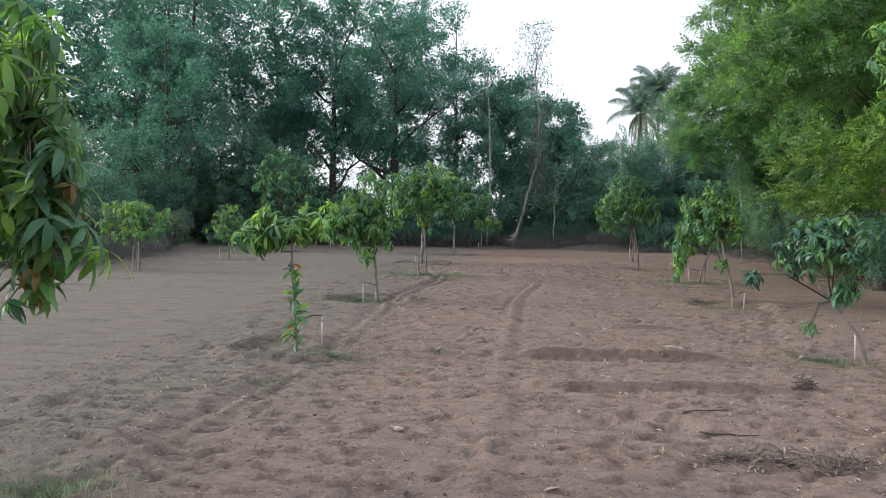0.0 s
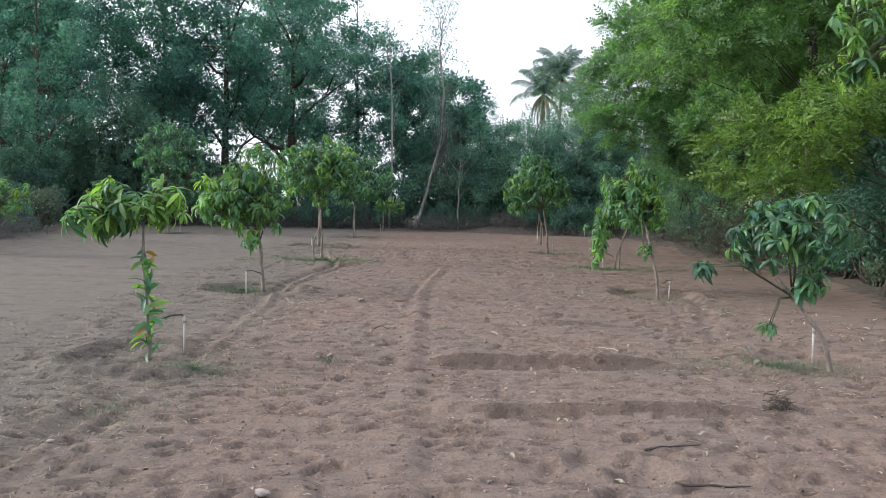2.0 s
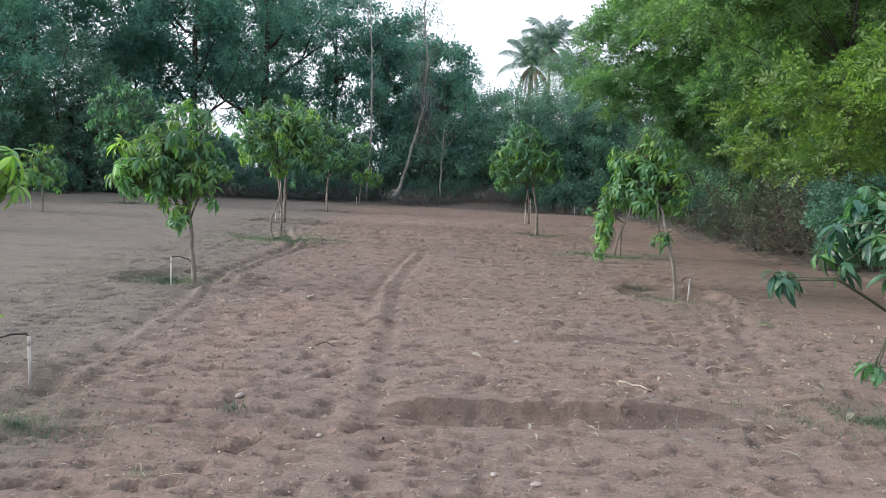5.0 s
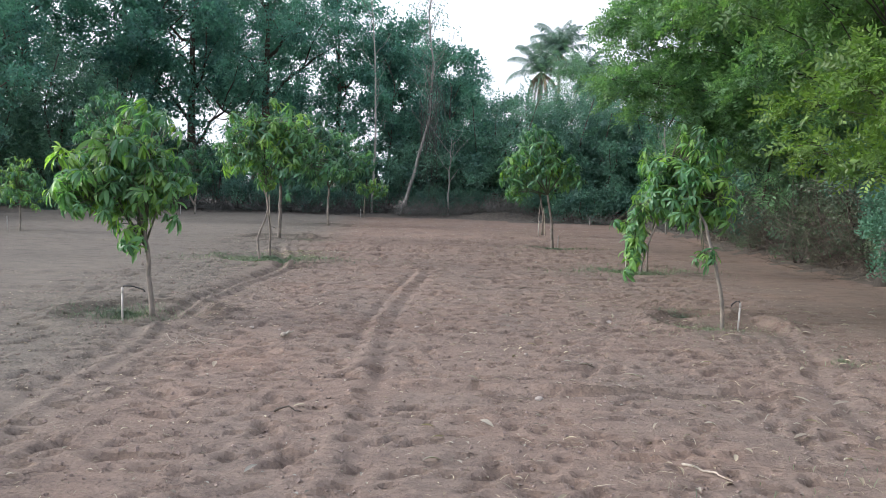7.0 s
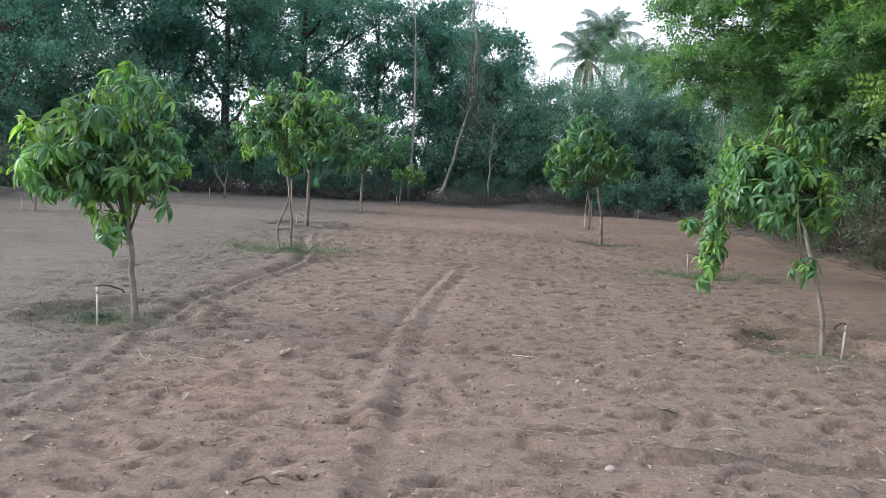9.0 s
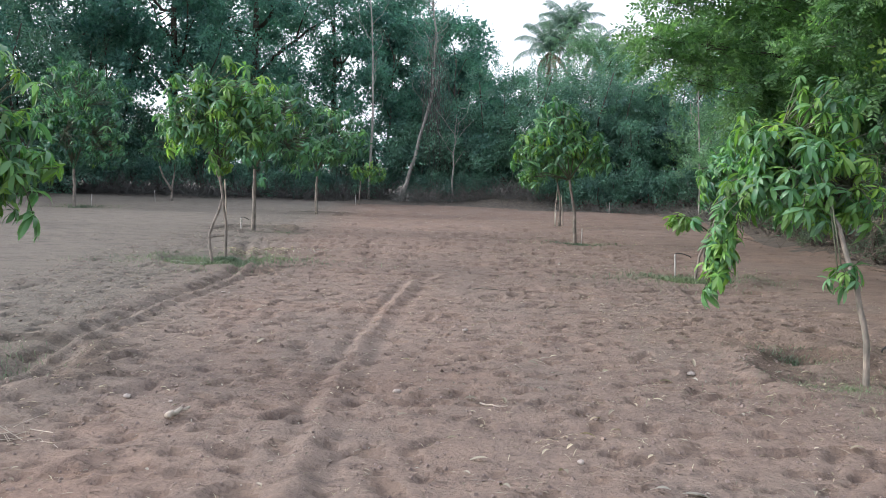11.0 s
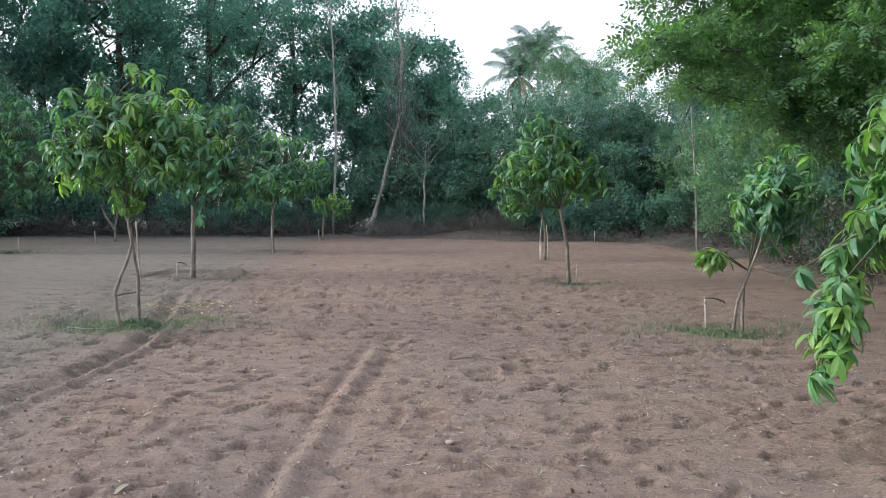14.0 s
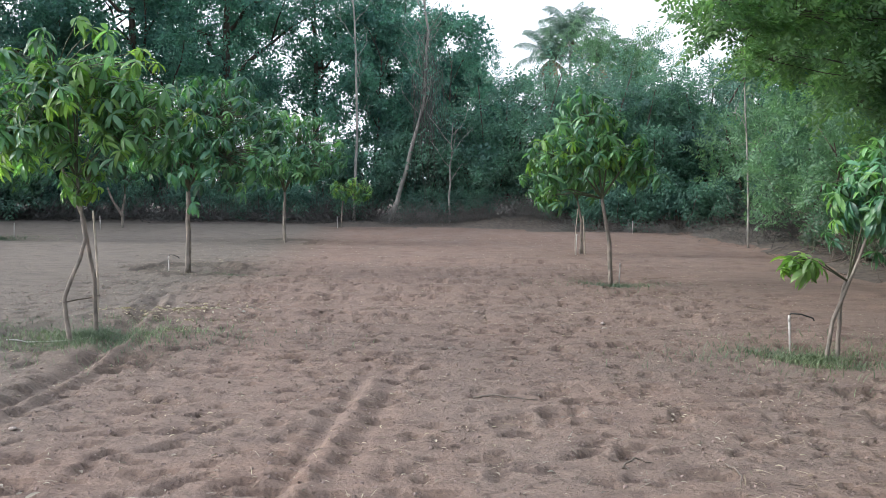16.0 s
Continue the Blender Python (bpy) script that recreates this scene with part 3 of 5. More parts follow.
def make_tree(name, seed, height, spread, bare, trunk_r, bark, leaf, kind, clumps, per, size, lean=0.0, clump_r=(0.7, 1.4), label="", category="tree", group=""):
    """A tree at the origin: a tapered trunk, limbs that fork, and a crown of leaf clumps held on their ends."""
    r = np.random.default_rng(seed)
    root = new(name)
    tagged(root, label, category, group)
    top = np.array([lean * height, r.normal() * 0.3, height * 0.72])
    trunk_pts = wander((0, 0, -0.2), top, 7, height * 0.012, r)
    trunk_pts[0] = (0, 0, -0.25)
    radii = [trunk_r * (1.35 if i == 0 else 1 - 0.8 * i / 7) for i in range(8)]
    under("trunk", tube_mesh("trunk", [(trunk_pts, radii)], bark, 10), root)
    centres = []
    n_limb = 7
    for i in range(n_limb):
        f = bare + (0.95 - bare) * i / (n_limb - 1)
        k = min(int(f * 7), 6)
        a = np.array(trunk_pts[k]) + (np.array(trunk_pts[k + 1]) - np.array(trunk_pts[k])) * (f * 7 - k)
        az = i * 2.4 + r.normal() * 0.4
        reach = spread * (1.0 - 0.55 * abs(f - 0.45)) * r.uniform(0.7, 1.0)
        up = height * r.uniform(0.10, 0.24) + 0.15 * height * (f > 0.8)
        b = a + np.array([math.cos(az) * reach, math.sin(az) * reach, up])
        main = wander(a, b, 5, 0.06 * reach, r)
        r0 = trunk_r * 0.45 * (1 - 0.45 * f)
        lines = [(main, [r0 * (1 - 0.8 * j / 5) for j in range(6)])]
        for s in range(4):
            j = 2 + s % 3
            tip = np.array(main[j]) + r.normal(size=3) * np.array([0.45, 0.45, 0.3]) * spread * 0.6 + np.array([0, 0, 0.05 * height])
            lines.append((wander(main[j], tip, 3, 0.1, r), [r0 * 0.4, r0 * 0.3, r0 * 0.2, r0 * 0.1]))
            centres.append(tip)
        centres.append(b)
        under("limb", tube_mesh("limb", lines, bark, 6), root)
    while len(centres) < clumps:
        d = r.normal(size=3)
        d /= np.linalg.norm(d)
        q = d * r.uniform(0.55, 1.0) * np.array([spread, spread, height * (1 - bare) * 0.5])
        q += np.array([lean * height, 0, height * (bare + (1 - bare) * 0.52)])
        if q[2] > height * bare * 0.8:
            centres.append(q)
    centres = np.array(centres[:clumps])
    rad = r.uniform(*clump_r, clumps)
    pos, out = clump_points(centres, rad, per, r)
    if kind == "pinnate":
        tv, tf = sprig(4, 0.30, 0.115, 0.038, r)
        dirs = out * np.array([1, 1, 0.5]) + np.array([0, 0, -0.2]) + r.normal(size=out.shape) * 0.35
    else:
        tv, tf = tuft(7, 0.09, 0.13, 0.07, r)
        dirs = out + r.normal(size=out.shape) * 0.6
    v, f = scatter(tv, tf, pos, turns(dirs, r), size * r.uniform(0.7, 1.3, len(pos)))
    under("crown", mesh_from("crown", v, f, leaf), root)
    return root


def place(ob, x, y, turn=0.0, scale=1.0, sink=0.0):
    c = copy_thing(ob, pose(x, y, gz(x, y) - sink, 0, 0, turn))
    c.scale = (scale, scale, scale)
    return c


def settle(ob, x, y, turn=0.0, scale=1.0):
    ob.matrix_basis = pose(x, y, gz(x, y), 0, 0, turn)
    ob.scale = (scale, scale, scale)
    return ob


WOODS = "woodland trees behind the field"
wood = [
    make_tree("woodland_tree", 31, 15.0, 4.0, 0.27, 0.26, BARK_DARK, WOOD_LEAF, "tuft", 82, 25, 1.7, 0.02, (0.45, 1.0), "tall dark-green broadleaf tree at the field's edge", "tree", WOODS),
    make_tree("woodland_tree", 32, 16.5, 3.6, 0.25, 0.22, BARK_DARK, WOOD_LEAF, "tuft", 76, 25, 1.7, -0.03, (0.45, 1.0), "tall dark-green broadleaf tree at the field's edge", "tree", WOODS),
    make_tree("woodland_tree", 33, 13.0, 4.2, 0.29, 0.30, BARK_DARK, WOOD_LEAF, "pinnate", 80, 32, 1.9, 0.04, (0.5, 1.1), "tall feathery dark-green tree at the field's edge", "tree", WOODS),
]
spots = [(-31, 50, 0, 1.15), (-26.5, 48.5, 1, 1.1), (-22.3, 50.5, 0, 1.15), (-18.3, 49, 2, 1.3), (-14.6, 51.5, 1, 1.05), (-10.8, 49.5, 0, 1.05),
         (-7.0, 51, 2, 1.12), (-3.4, 52.5, 0, 0.84), (-9, 58.5, 1, 1.0), (0.3, 56, 1, 0.62), (-36, 53, 2, 1.25), (-20.5, 45.5, 1, 0.85), (-17, 41.5, 0, 0.8), (2.6, 53, 2, 0.55)]
for i, (x, y, k, s) in enumerate(spots):
    if k == 0 and i == 0 or i == 1 or i == 3:
        settle(wood[k], x, y, i * 77, s)
    else:
        place(wood[k], x, y, i * 77, s)

# slim trees with thin crowns at the back edge
slim = make_tree("slim_tree", 41, 9.0, 2.0, 0.35, 0.08, BARK_DARK, WOOD_LEAF, "tuft", 34, 42, 1.3, 0.03, (0.3, 0.75), "slim dark-green tree with a thin open crown", "tree", "slim trees at the back edge")
settle(slim, 1.9, 48.5, 10, 0.95)
for i, (x, y, s) in enumerate([(-1.0, 49.5, 1.0), (3.4, 50.5, 0.8), (0.4, 52, 1.15), (5.2, 52, 0.7), (-13.0, 48.5, 1.1)]):
    place(slim, x, y, 40 + 67 * i, s)

# ---- roadside trees on the open side: feathery, lighter ----
NEEMS = "feathery trees along the side of the field"


def hung(dirs):
    """Rotation matrices whose z axis follows dirs and whose y axis points as far down as it can."""
    d = dirs / np.maximum(np.linalg.norm(dirs, axis=1, keepdims=True), 1e-6)
    y = np.array([0, 0, -1.0]) - d * -d[:, 2:3]
    y /= np.maximum(np.linalg.norm(y, axis=1, keepdims=True), 1e-6)
    return np.stack([np.cross(y, d), y, d], axis=2)


def make_neem(seed, height, lean, trunk_r, leaf, boughs, shells, dense, size, label):
    """A feathery tree: trunk, limbs, and boughs that are domes of drooping feathered leaves over a shaded inside.
    boughs: centre and radii of single boughs; shells: centre, radii, number and size of boughs spread over an ellipsoid."""
    r = np.random.default_rng(seed)
    root = new("neem_tree")
    tagged(root, label, "tree", NEEMS)
    pts = wander((0, 0, -0.2), (lean, 0, height * 0.8), 8, 0.10, r)
    pts[0] = (0, 0, -0.25)
    under("trunk", tube_mesh("trunk", [(pts, [trunk_r * (1.45 if i == 0 else 1 - 0.7 * i / 8) for i in range(9)])], BARK_NEEM, 11), root)
    domes = [(np.array(c, float), np.array(q, float)) for c, q in boughs]
    for c, rad, count, (lo, hi) in shells:
        kept = []
        while len(kept) < count:
            d = r.normal(size=3)
            d /= np.linalg.norm(d)
            if all(np.dot(d, e) < 1 - 1.5 / count for e in kept) or r.random() < 0.02:
                kept.append(d)
        for d in kept:
            w = r.uniform(lo, hi)
            domes.append((np.array(c) + d * np.array(rad) * r.uniform(0.82, 1.05), np.array([w, w, w * r.uniform(0.5, 0.7)])))
    pos, dirs = [], []
    for c, q in domes:
        j = int(np.clip((c[2] - 0.5) / (height * 0.8) * 8, 1, 7))
        mid = (np.array(pts[j]) + c) / 2 + np.array([0, 0, 0.25])
        r0 = trunk_r * 0.09
        lines = [(wander(pts[j], mid, 3, 0.07, r) + wander(mid, c, 3, 0.07, r)[1:], [r0 * (1 - 0.12 * k) for k in range(7)])]
        ends = max(6, int(dense * q[0] * q[1] * 4))
        d = r.normal(size=(ends, 3))
        d[:, 2] = np.abs(d[:, 2]) * 0.9 - 0.42
        d /= np.linalg.norm(d, axis=1, keepdims=True)
        e = c + d * q * r.uniform(0.55, 1.12, (ends, 1)) * (1 + 0.18 * np.sin(d @ r.normal(size=3) * 5)[:, None])
        for k in range(0, ends, max(1, ends // 7)):
            lines.append(([tuple(c), tuple((c + e[k]) / 2 + np.array([0, 0, 0.06])), tuple(e[k])], [r0 * 0.3, r0 * 0.2, 0.004]))
        under("limb", tube_mesh("limb", lines, BARK_NEEM, 5), root)
        for k in range(4):
            out = d * np.array([1, 1, 0.55]) + r.normal(size=d.shape) * np.array([0.75, 0.75, 0.3])
            pos.append(e + r.normal(size=e.shape) * 0.06)
            dirs.append(out)
    pos, dirs = np.concatenate(pos), np.concatenate(dirs)
    keep = pos[:, 2] > 0.5
    pos, dirs = pos[keep], dirs[keep]
    tv, tf = sprig(5, 0.34, 0.105, 0.044, r)
    v, f = scatter(tv, tf, pos, np.where((r.random(len(pos)) < 0.45)[:, None, None], hung(dirs), turns(dirs, r)), size * r.uniform(0.7, 1.25, len(pos)))
    under("crown", mesh_from("crown", v, f, leaf), root)
    return root


# positions of boughs are given from the foot of each tree
neem_a = make_neem(51, 10.5, -0.6, 0.20, NEEM_LEAF, [((-4.8, 0.4, 5.2), (0.6, 0.6, 0.30)), ((-4.6, -0.8, 6.3), (0.65, 0.65, 0.32)), ((-4.3, 0.9, 4.3), (0.5, 0.5, 0.26)), ((-4.2, -0.2, 7.3), (0.7, 0.7, 0.35)), ((-5.0, 0.1, 3.9), (0.42, 0.42, 0.24)), ((-4.7, 0.3, 4.7), (0.5, 0.5, 0.28)), ((-5.35, -0.6, 3.85), (0.5, 0.5, 0.30)), ((-4.95, -0.5, 3.5), (0.55, 0.5, 0.34)), ((-4.3, -0.7, 3.7), (0.6, 0.55, 0.36)), ((-4.55, -0.6, 3.1), (0.45, 0.45, 0.28)), ((-3.6, -0.6, 3.1), (0.6, 0.6, 0.36)), ((-3.2, -0.3, 2.55), (0.55, 0.5, 0.36)), ((-2.6, -0.5, 2.2), (0.55, 0.5, 0.36)), ((-2.2, -0.7, 2.9), (0.65, 0.6, 0.4)), ((-1.6, -0.8, 2.2), (0.6, 0.6, 0.4)), ((-2.8, -0.9, 3.2), (0.6, 0.6, 0.4)), ((-2.6, -2.2, 3.6), (0.8, 0.8, 0.45)), ((-2.0, -3.0, 4.2), (0.9, 0.8, 0.5)), ((-1.6, -2.6, 2.9), (0.8, 0.7, 0.4))],
                   [((-0.5, 0, 5.6), (3.6, 3.6, 3.4), 46, (0.75, 1.1)), ((-0.3, 0.3, 5.4), (2.0, 2.0, 2.4), 16, (0.7, 1.0))], 21, 1.1, "large bright-green feathery tree with dense low crown")
settle(neem_a, 10.2, 26.4, 0, 1.0)
neem_b = make_neem(52, 8.6, 1.9, 0.145, NEEM_LIME,
                   [((-2.20, -1.00, 2.55), (0.62, 0.6, 0.40)), ((-2.55, -0.50, 2.75), (0.45, 0.45, 0.30)), ((-1.60, -0.90, 2.95), (0.60, 0.6, 0.34)), ((-2.65, 0.30, 1.9), (0.4, 0.45, 0.26)), ((-2.00, -0.50, 1.8), (0.6, 0.55, 0.30)),
                    ((-1.10, -0.40, 3.25), (0.55, 0.5, 0.32)), ((-2.10, 1.80, 2.6), (0.42, 0.42, 0.26)), ((-1.20, 0.40, 2.3), (0.6, 0.6, 0.34)), ((-0.30, -0.60, 2.9), (0.6, 0.6, 0.4)), ((0.10, -0.80, 2.2), (0.5, 0.5, 0.34))],
                   [((1.5, 0.2, 5.2), (1.7, 1.8, 2.2), 22, (0.6, 0.9))], 36, 0.9, "lime-green feathery tree with drooping leafy boughs")
settle(neem_b, 7.9, 15.9, 0, 1.0)
neem_c = make_neem(53, 9.6, -0.1, 0.185, NEEM_MID,
                   [((-1.5, -3.2, 5.0), (0.5, 0.5, 0.3)), ((-0.8, -3.0, 5.4), (0.5, 0.5, 0.3)), ((-2.2, -3.0, 4.3), (0.5, 0.5, 0.28)), ((-3.50, -3.20, 4.15), (0.66, 0.62, 0.38)), ((-2.75, -3.30, 4.4), (0.6, 0.58, 0.36)), ((-2.55, -2.30, 3.4), (0.34, 0.34, 0.2)), ((-3.85, -3.60, 4.7), (0.5, 0.5, 0.30)),
                    ((-3.50, -3.00, 5.1), (0.66, 0.62, 0.38)), ((-2.80, -3.30, 5.35), (0.62, 0.6, 0.38)), ((-0.60, -2.90, 4.8), (0.6, 0.6, 0.36)), ((-0.20, -2.60, 4.2), (0.55, 0.55, 0.32)), ((-2.30, -3.10, 5.9), (0.6, 0.6, 0.36)), ((-0.50, -3.00, 5.6), (0.6, 0.6, 0.36)), ((-3.40, -1.10, 4.2), (0.7, 0.7, 0.4)), ((-2.90, 0.00, 5.0), (0.8, 0.8, 0.46))],
                   [((-1.0, -0.8, 7.4), (2.7, 2.3, 1.6), 24, (0.6, 0.95)), ((0.6, 0.9, 4.6), (1.6, 1.0, 1.7), 12, (0.6, 0.9))], 31, 1.0, "deep-green feathery tree leaning over the field's edge")
settle(neem_c, 8.4, 20.2, 0, 1.0)
place(neem_c, 11.8, 35.2, 215, 1.05)

# ---- shrubs ----
def make_shrub(name, seed, height, spread, leaf, kind, clumps, per, size, label, group, stems=7):
    r = np.random.default_rng(seed)
    root = new(name)
    tagged(root, label, "shrub", group)
    centres = []
    for i in range(stems):
        az = i * 2.4 + r.normal() * 0.3
        reach = spread * r.uniform(0.35, 0.85)
        tip = (math.cos(az) * reach, math.sin(az) * reach, height * r.uniform(0.6, 0.95))
        pts = wander((r.normal() * 0.12, r.normal() * 0.12, -0.15), tip, 4, 0.1 * height, r)
        under("stem", tube_mesh("stem", [(pts, [0.035 * height ** 0.5 * (1 - 0.2 * j) for j in range(5)])], BARK_DARK, 5), root)
        centres += [np.array(tip), np.array(pts[3]), np.array(pts[2]) + r.normal(size=3) * 0.3]
    while len(centres) < clumps:
        d = r.normal(size=3)
        d /= np.linalg.norm(d)
        q = d * r.uniform(0.5, 1.0) * np.array([spread, spread, height * 0.5]) + np.array([0, 0, height * 0.5])
        centres.append(q)
    centres = np.array(centres[:clumps])
    centres[:, 2] = np.maximum(centres[:, 2], 0.15)
    pos, out = clump_points(centres, r.uniform(0.18, 0.36, clumps) * spread, per, r)
    pos[:, 2] = np.maximum(pos[:, 2], 0.04)
    tv, tf = sprig(4, 0.28, 0.11, 0.04, r) if kind == "pinnate" else tuft(7, 0.08, 0.11, 0.055, r)
    v, f = scatter(tv, tf, pos, turns(out + r.normal(size=out.shape) * 0.5 + np.array([0, 0, 0.2]), r), size * r.uniform(0.7, 1.3, len(pos)))
    under("foliage", mesh_from("foliage", v, f, leaf), root)
    return root


HEDGE = "shrubs along the field's edge"
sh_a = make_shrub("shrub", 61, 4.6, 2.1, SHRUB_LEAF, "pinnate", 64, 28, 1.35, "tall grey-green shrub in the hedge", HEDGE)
sh_b = make_shrub("shrub", 62, 3.4, 1.8, DIM_LEAF, "tuft", 48, 30, 1.22, "dense dull-green shrub in the hedge", HEDGE)
sh_c = make_shrub("shrub", 63, 1.5, 1.1, DIM_LEAF, "tuft", 34, 26, 0.95, "low dull-green shrub at the woodland foot", HEDGE)
sh_d = make_shrub("shrub", 64, 3.8, 1.9, HEDGE_LEAF, "pinnate", 48, 28, 1.35, "light-green feathery shrub under the trees", HEDGE)
sh_e = make_shrub("undergrowth", 65, 1.7, 1.0, WEED_LEAF, "tuft", 40, 26, 0.8, "thin grey-green weedy undergrowth among dry brush", "undergrowth beneath the side trees", 11)
settle(sh_e, 9.3, 22.2, 0, 1.0)
for i, (x, y, s) in enumerate([(9.5, 23.8, 1.0), (9.3, 25.2, 0.85), (9.8, 26.6, 1.1), (9.6, 28.3, 0.9), (10.0, 30.6, 1.0), (10.4, 32.6, 1.0), (9.4, 20.6, 0.8), (10.2, 18.6, 0.9), (9.0, 19.2, 0.75), (8.7, 17.8, 0.8), (8.6, 14.6, 0.85), (8.2, 13.4, 0.7), (9.2, 16.4, 0.9), (8.9, 27.2, 0.45), (8.8, 24.4, 0.5), (-14.4, 23.2, 1.1), (-14.2, 25.4, 1.2), (-14.5, 27.8, 1.1), (-14.3, 30.0, 1.0), (-15.2, 32.2, 1.1), (-14.6, 35.2, 1.0)]):
    place(sh_e, x, y, 47 * i, s)
settle(sh_a, 5.2, 47.0, 0, 1.25)
settle(sh_b, 3.2, 46.4, 0, 1.1)
settle(sh_c, -4.5, 47.2, 0, 1.0)
settle(sh_d, 12.4, 41.8, 0, 1.05)
for i, (k, x, y, s) in enumerate([
        (0, 7.6, 46.5, 1.25), (0, 9.8, 46.0, 1.15), (1, 6.4, 45.4, 1.1), (1, 8.8, 44.4, 1.0), (0, 12.2, 45.5, 1.3), (0, 14.8, 44.0, 1.3), 
        (1, 1.6, 47.6, 1.25), (1, -0.8, 47.8, 1.0), (1, -2.6, 48.8, 0.75), (1, -6.0, 48.6, 0.75), (1, -9.2, 49.0, 0.8), (1, -12.4, 49.6, 1.0), (1, -15.6, 49.0, 1.2), (1, -18.8, 47.8, 1.1), (1, -22, 49, 1.2), (1, -25.5, 49, 1.2), (1, -29, 50, 1.3), (1, -10.8, 51.0, 0.95), (1, -14, 52, 1.2), (1, -17.5, 53, 1.2), (1, -21, 54, 1.3), (1, -25, 54, 1.4),
        (2, -1.6, 46.6, 0.7), (2, -3.4, 46.9, 0.8), (2, 3.2, 45.2, 0.6), (2, 5.9, 44.6, 0.7), (2, 7.0, 43.8, 0.8), (2, -5.8, 47.0, 0.75), (2, -7.6, 47.4, 1.1), (2, -10.6, 47.6, 1.0), (2, -13.2, 47.8, 1.15), (2, -16.2, 46.8, 1.2), (2, 0.9, 46.2, 0.8), (2, 2.1, 45.7, 0.9), (2, 8.2, 43.3, 1.1), (2, 9.8, 42.8, 1.2), (2, 11.1, 42.0, 0.9),
        (2, -15.3, 24.0, 1.5), (2, -14.9, 26.5, 1.3), (1, -17.2, 25.0, 0.9), (1, -16.6, 29.0, 0.8), (2, -15.4, 30.5, 1.0), (2, -14.6, 33.5, 0.8), (1, -17.5, 35.0, 1.0), (0, -20, 38.5, 1.2), (0, -21, 26, 1.2), (1, -17.0, 40.0, 1.0), (2, -15.0, 43.5, 0.9),
        (3, 9.9, 25.0, 0.95), (1, 9.5, 27.6, 0.8), (3, 9.3, 30.2, 0.7), (1, 9.6, 22.6, 0.7), (3, 10.6, 34.0, 0.95), (3, 11.2, 37.0, 1.0), (1, 10.6, 21.0, 0.6), (1, 11.6, 28.0, 1.0), (1, 11.0, 31.5, 1.0), (1, 12.6, 38.4, 1.2), (1, 10.8, 23.2, 0.9), (0, 14.5, 29.5, 1.2), (0, 14.0, 19.8, 1.2), (0, -15.3, 45.8, 1.5), (0, -18.6, 45.0, 1.3), (1, 10.4, 18.2, 1.0), (1, 11.0, 20.0, 1.15), (1, 11.6, 16.6, 1.3), (1, 10.6, 14.4, 1.1), (1, 8.6, 18.7, 0.5), (1, 8.4, 19.5, 0.5), (1, 9.2, 15.2, 0.8), (1, 8.7, 16.9, 0.6)]):
    place((sh_a, sh_b, sh_c, sh_d)[k], x, y, i * 53, s)

# light feathery trees that stand out of the hedge before the palms
hedge_tree = make_tree("hedge_tree", 66, 7.6, 1.9, 0.18, 0.07, BARK_DARK, HEDGE_LEAF, "pinnate", 70, 30, 1.3, 0.02, (0.35, 0.8), "pale-green feathery tree rising out of the hedge", "tree", "feathery trees in the hedge")
settle(hedge_tree, 8.6, 50.5, 0, 1.06)
place(hedge_tree, 10.9, 51.5, 140, 0.92)
place(hedge_tree, 13.4, 48.5, 250, 0.8)

# far woods that close the horizon
r = np.random.default_rng(71)
n = 150
fx_, fy_ = r.uniform(-130, 130, n), r.uniform(105, 150, n)
fz_ = r.uniform(0.5, 4.5, n)
pos, out = clump_points(np.stack([fx_, fy_, fz_], 1), r.uniform(1.8, 3.6, n), 50, r)
tv, tf = tuft(7, 0.3, 0.5, 0.3, r)
v, f = scatter(tv, tf, pos, turns(out, r), r.uniform(0.8, 1.5, len(pos)))
tagged(new("far_woods", mesh_from("far_woods", v, f, WOOD_LEAF)), "distant band of green woodland", "woods", kind="stuff")


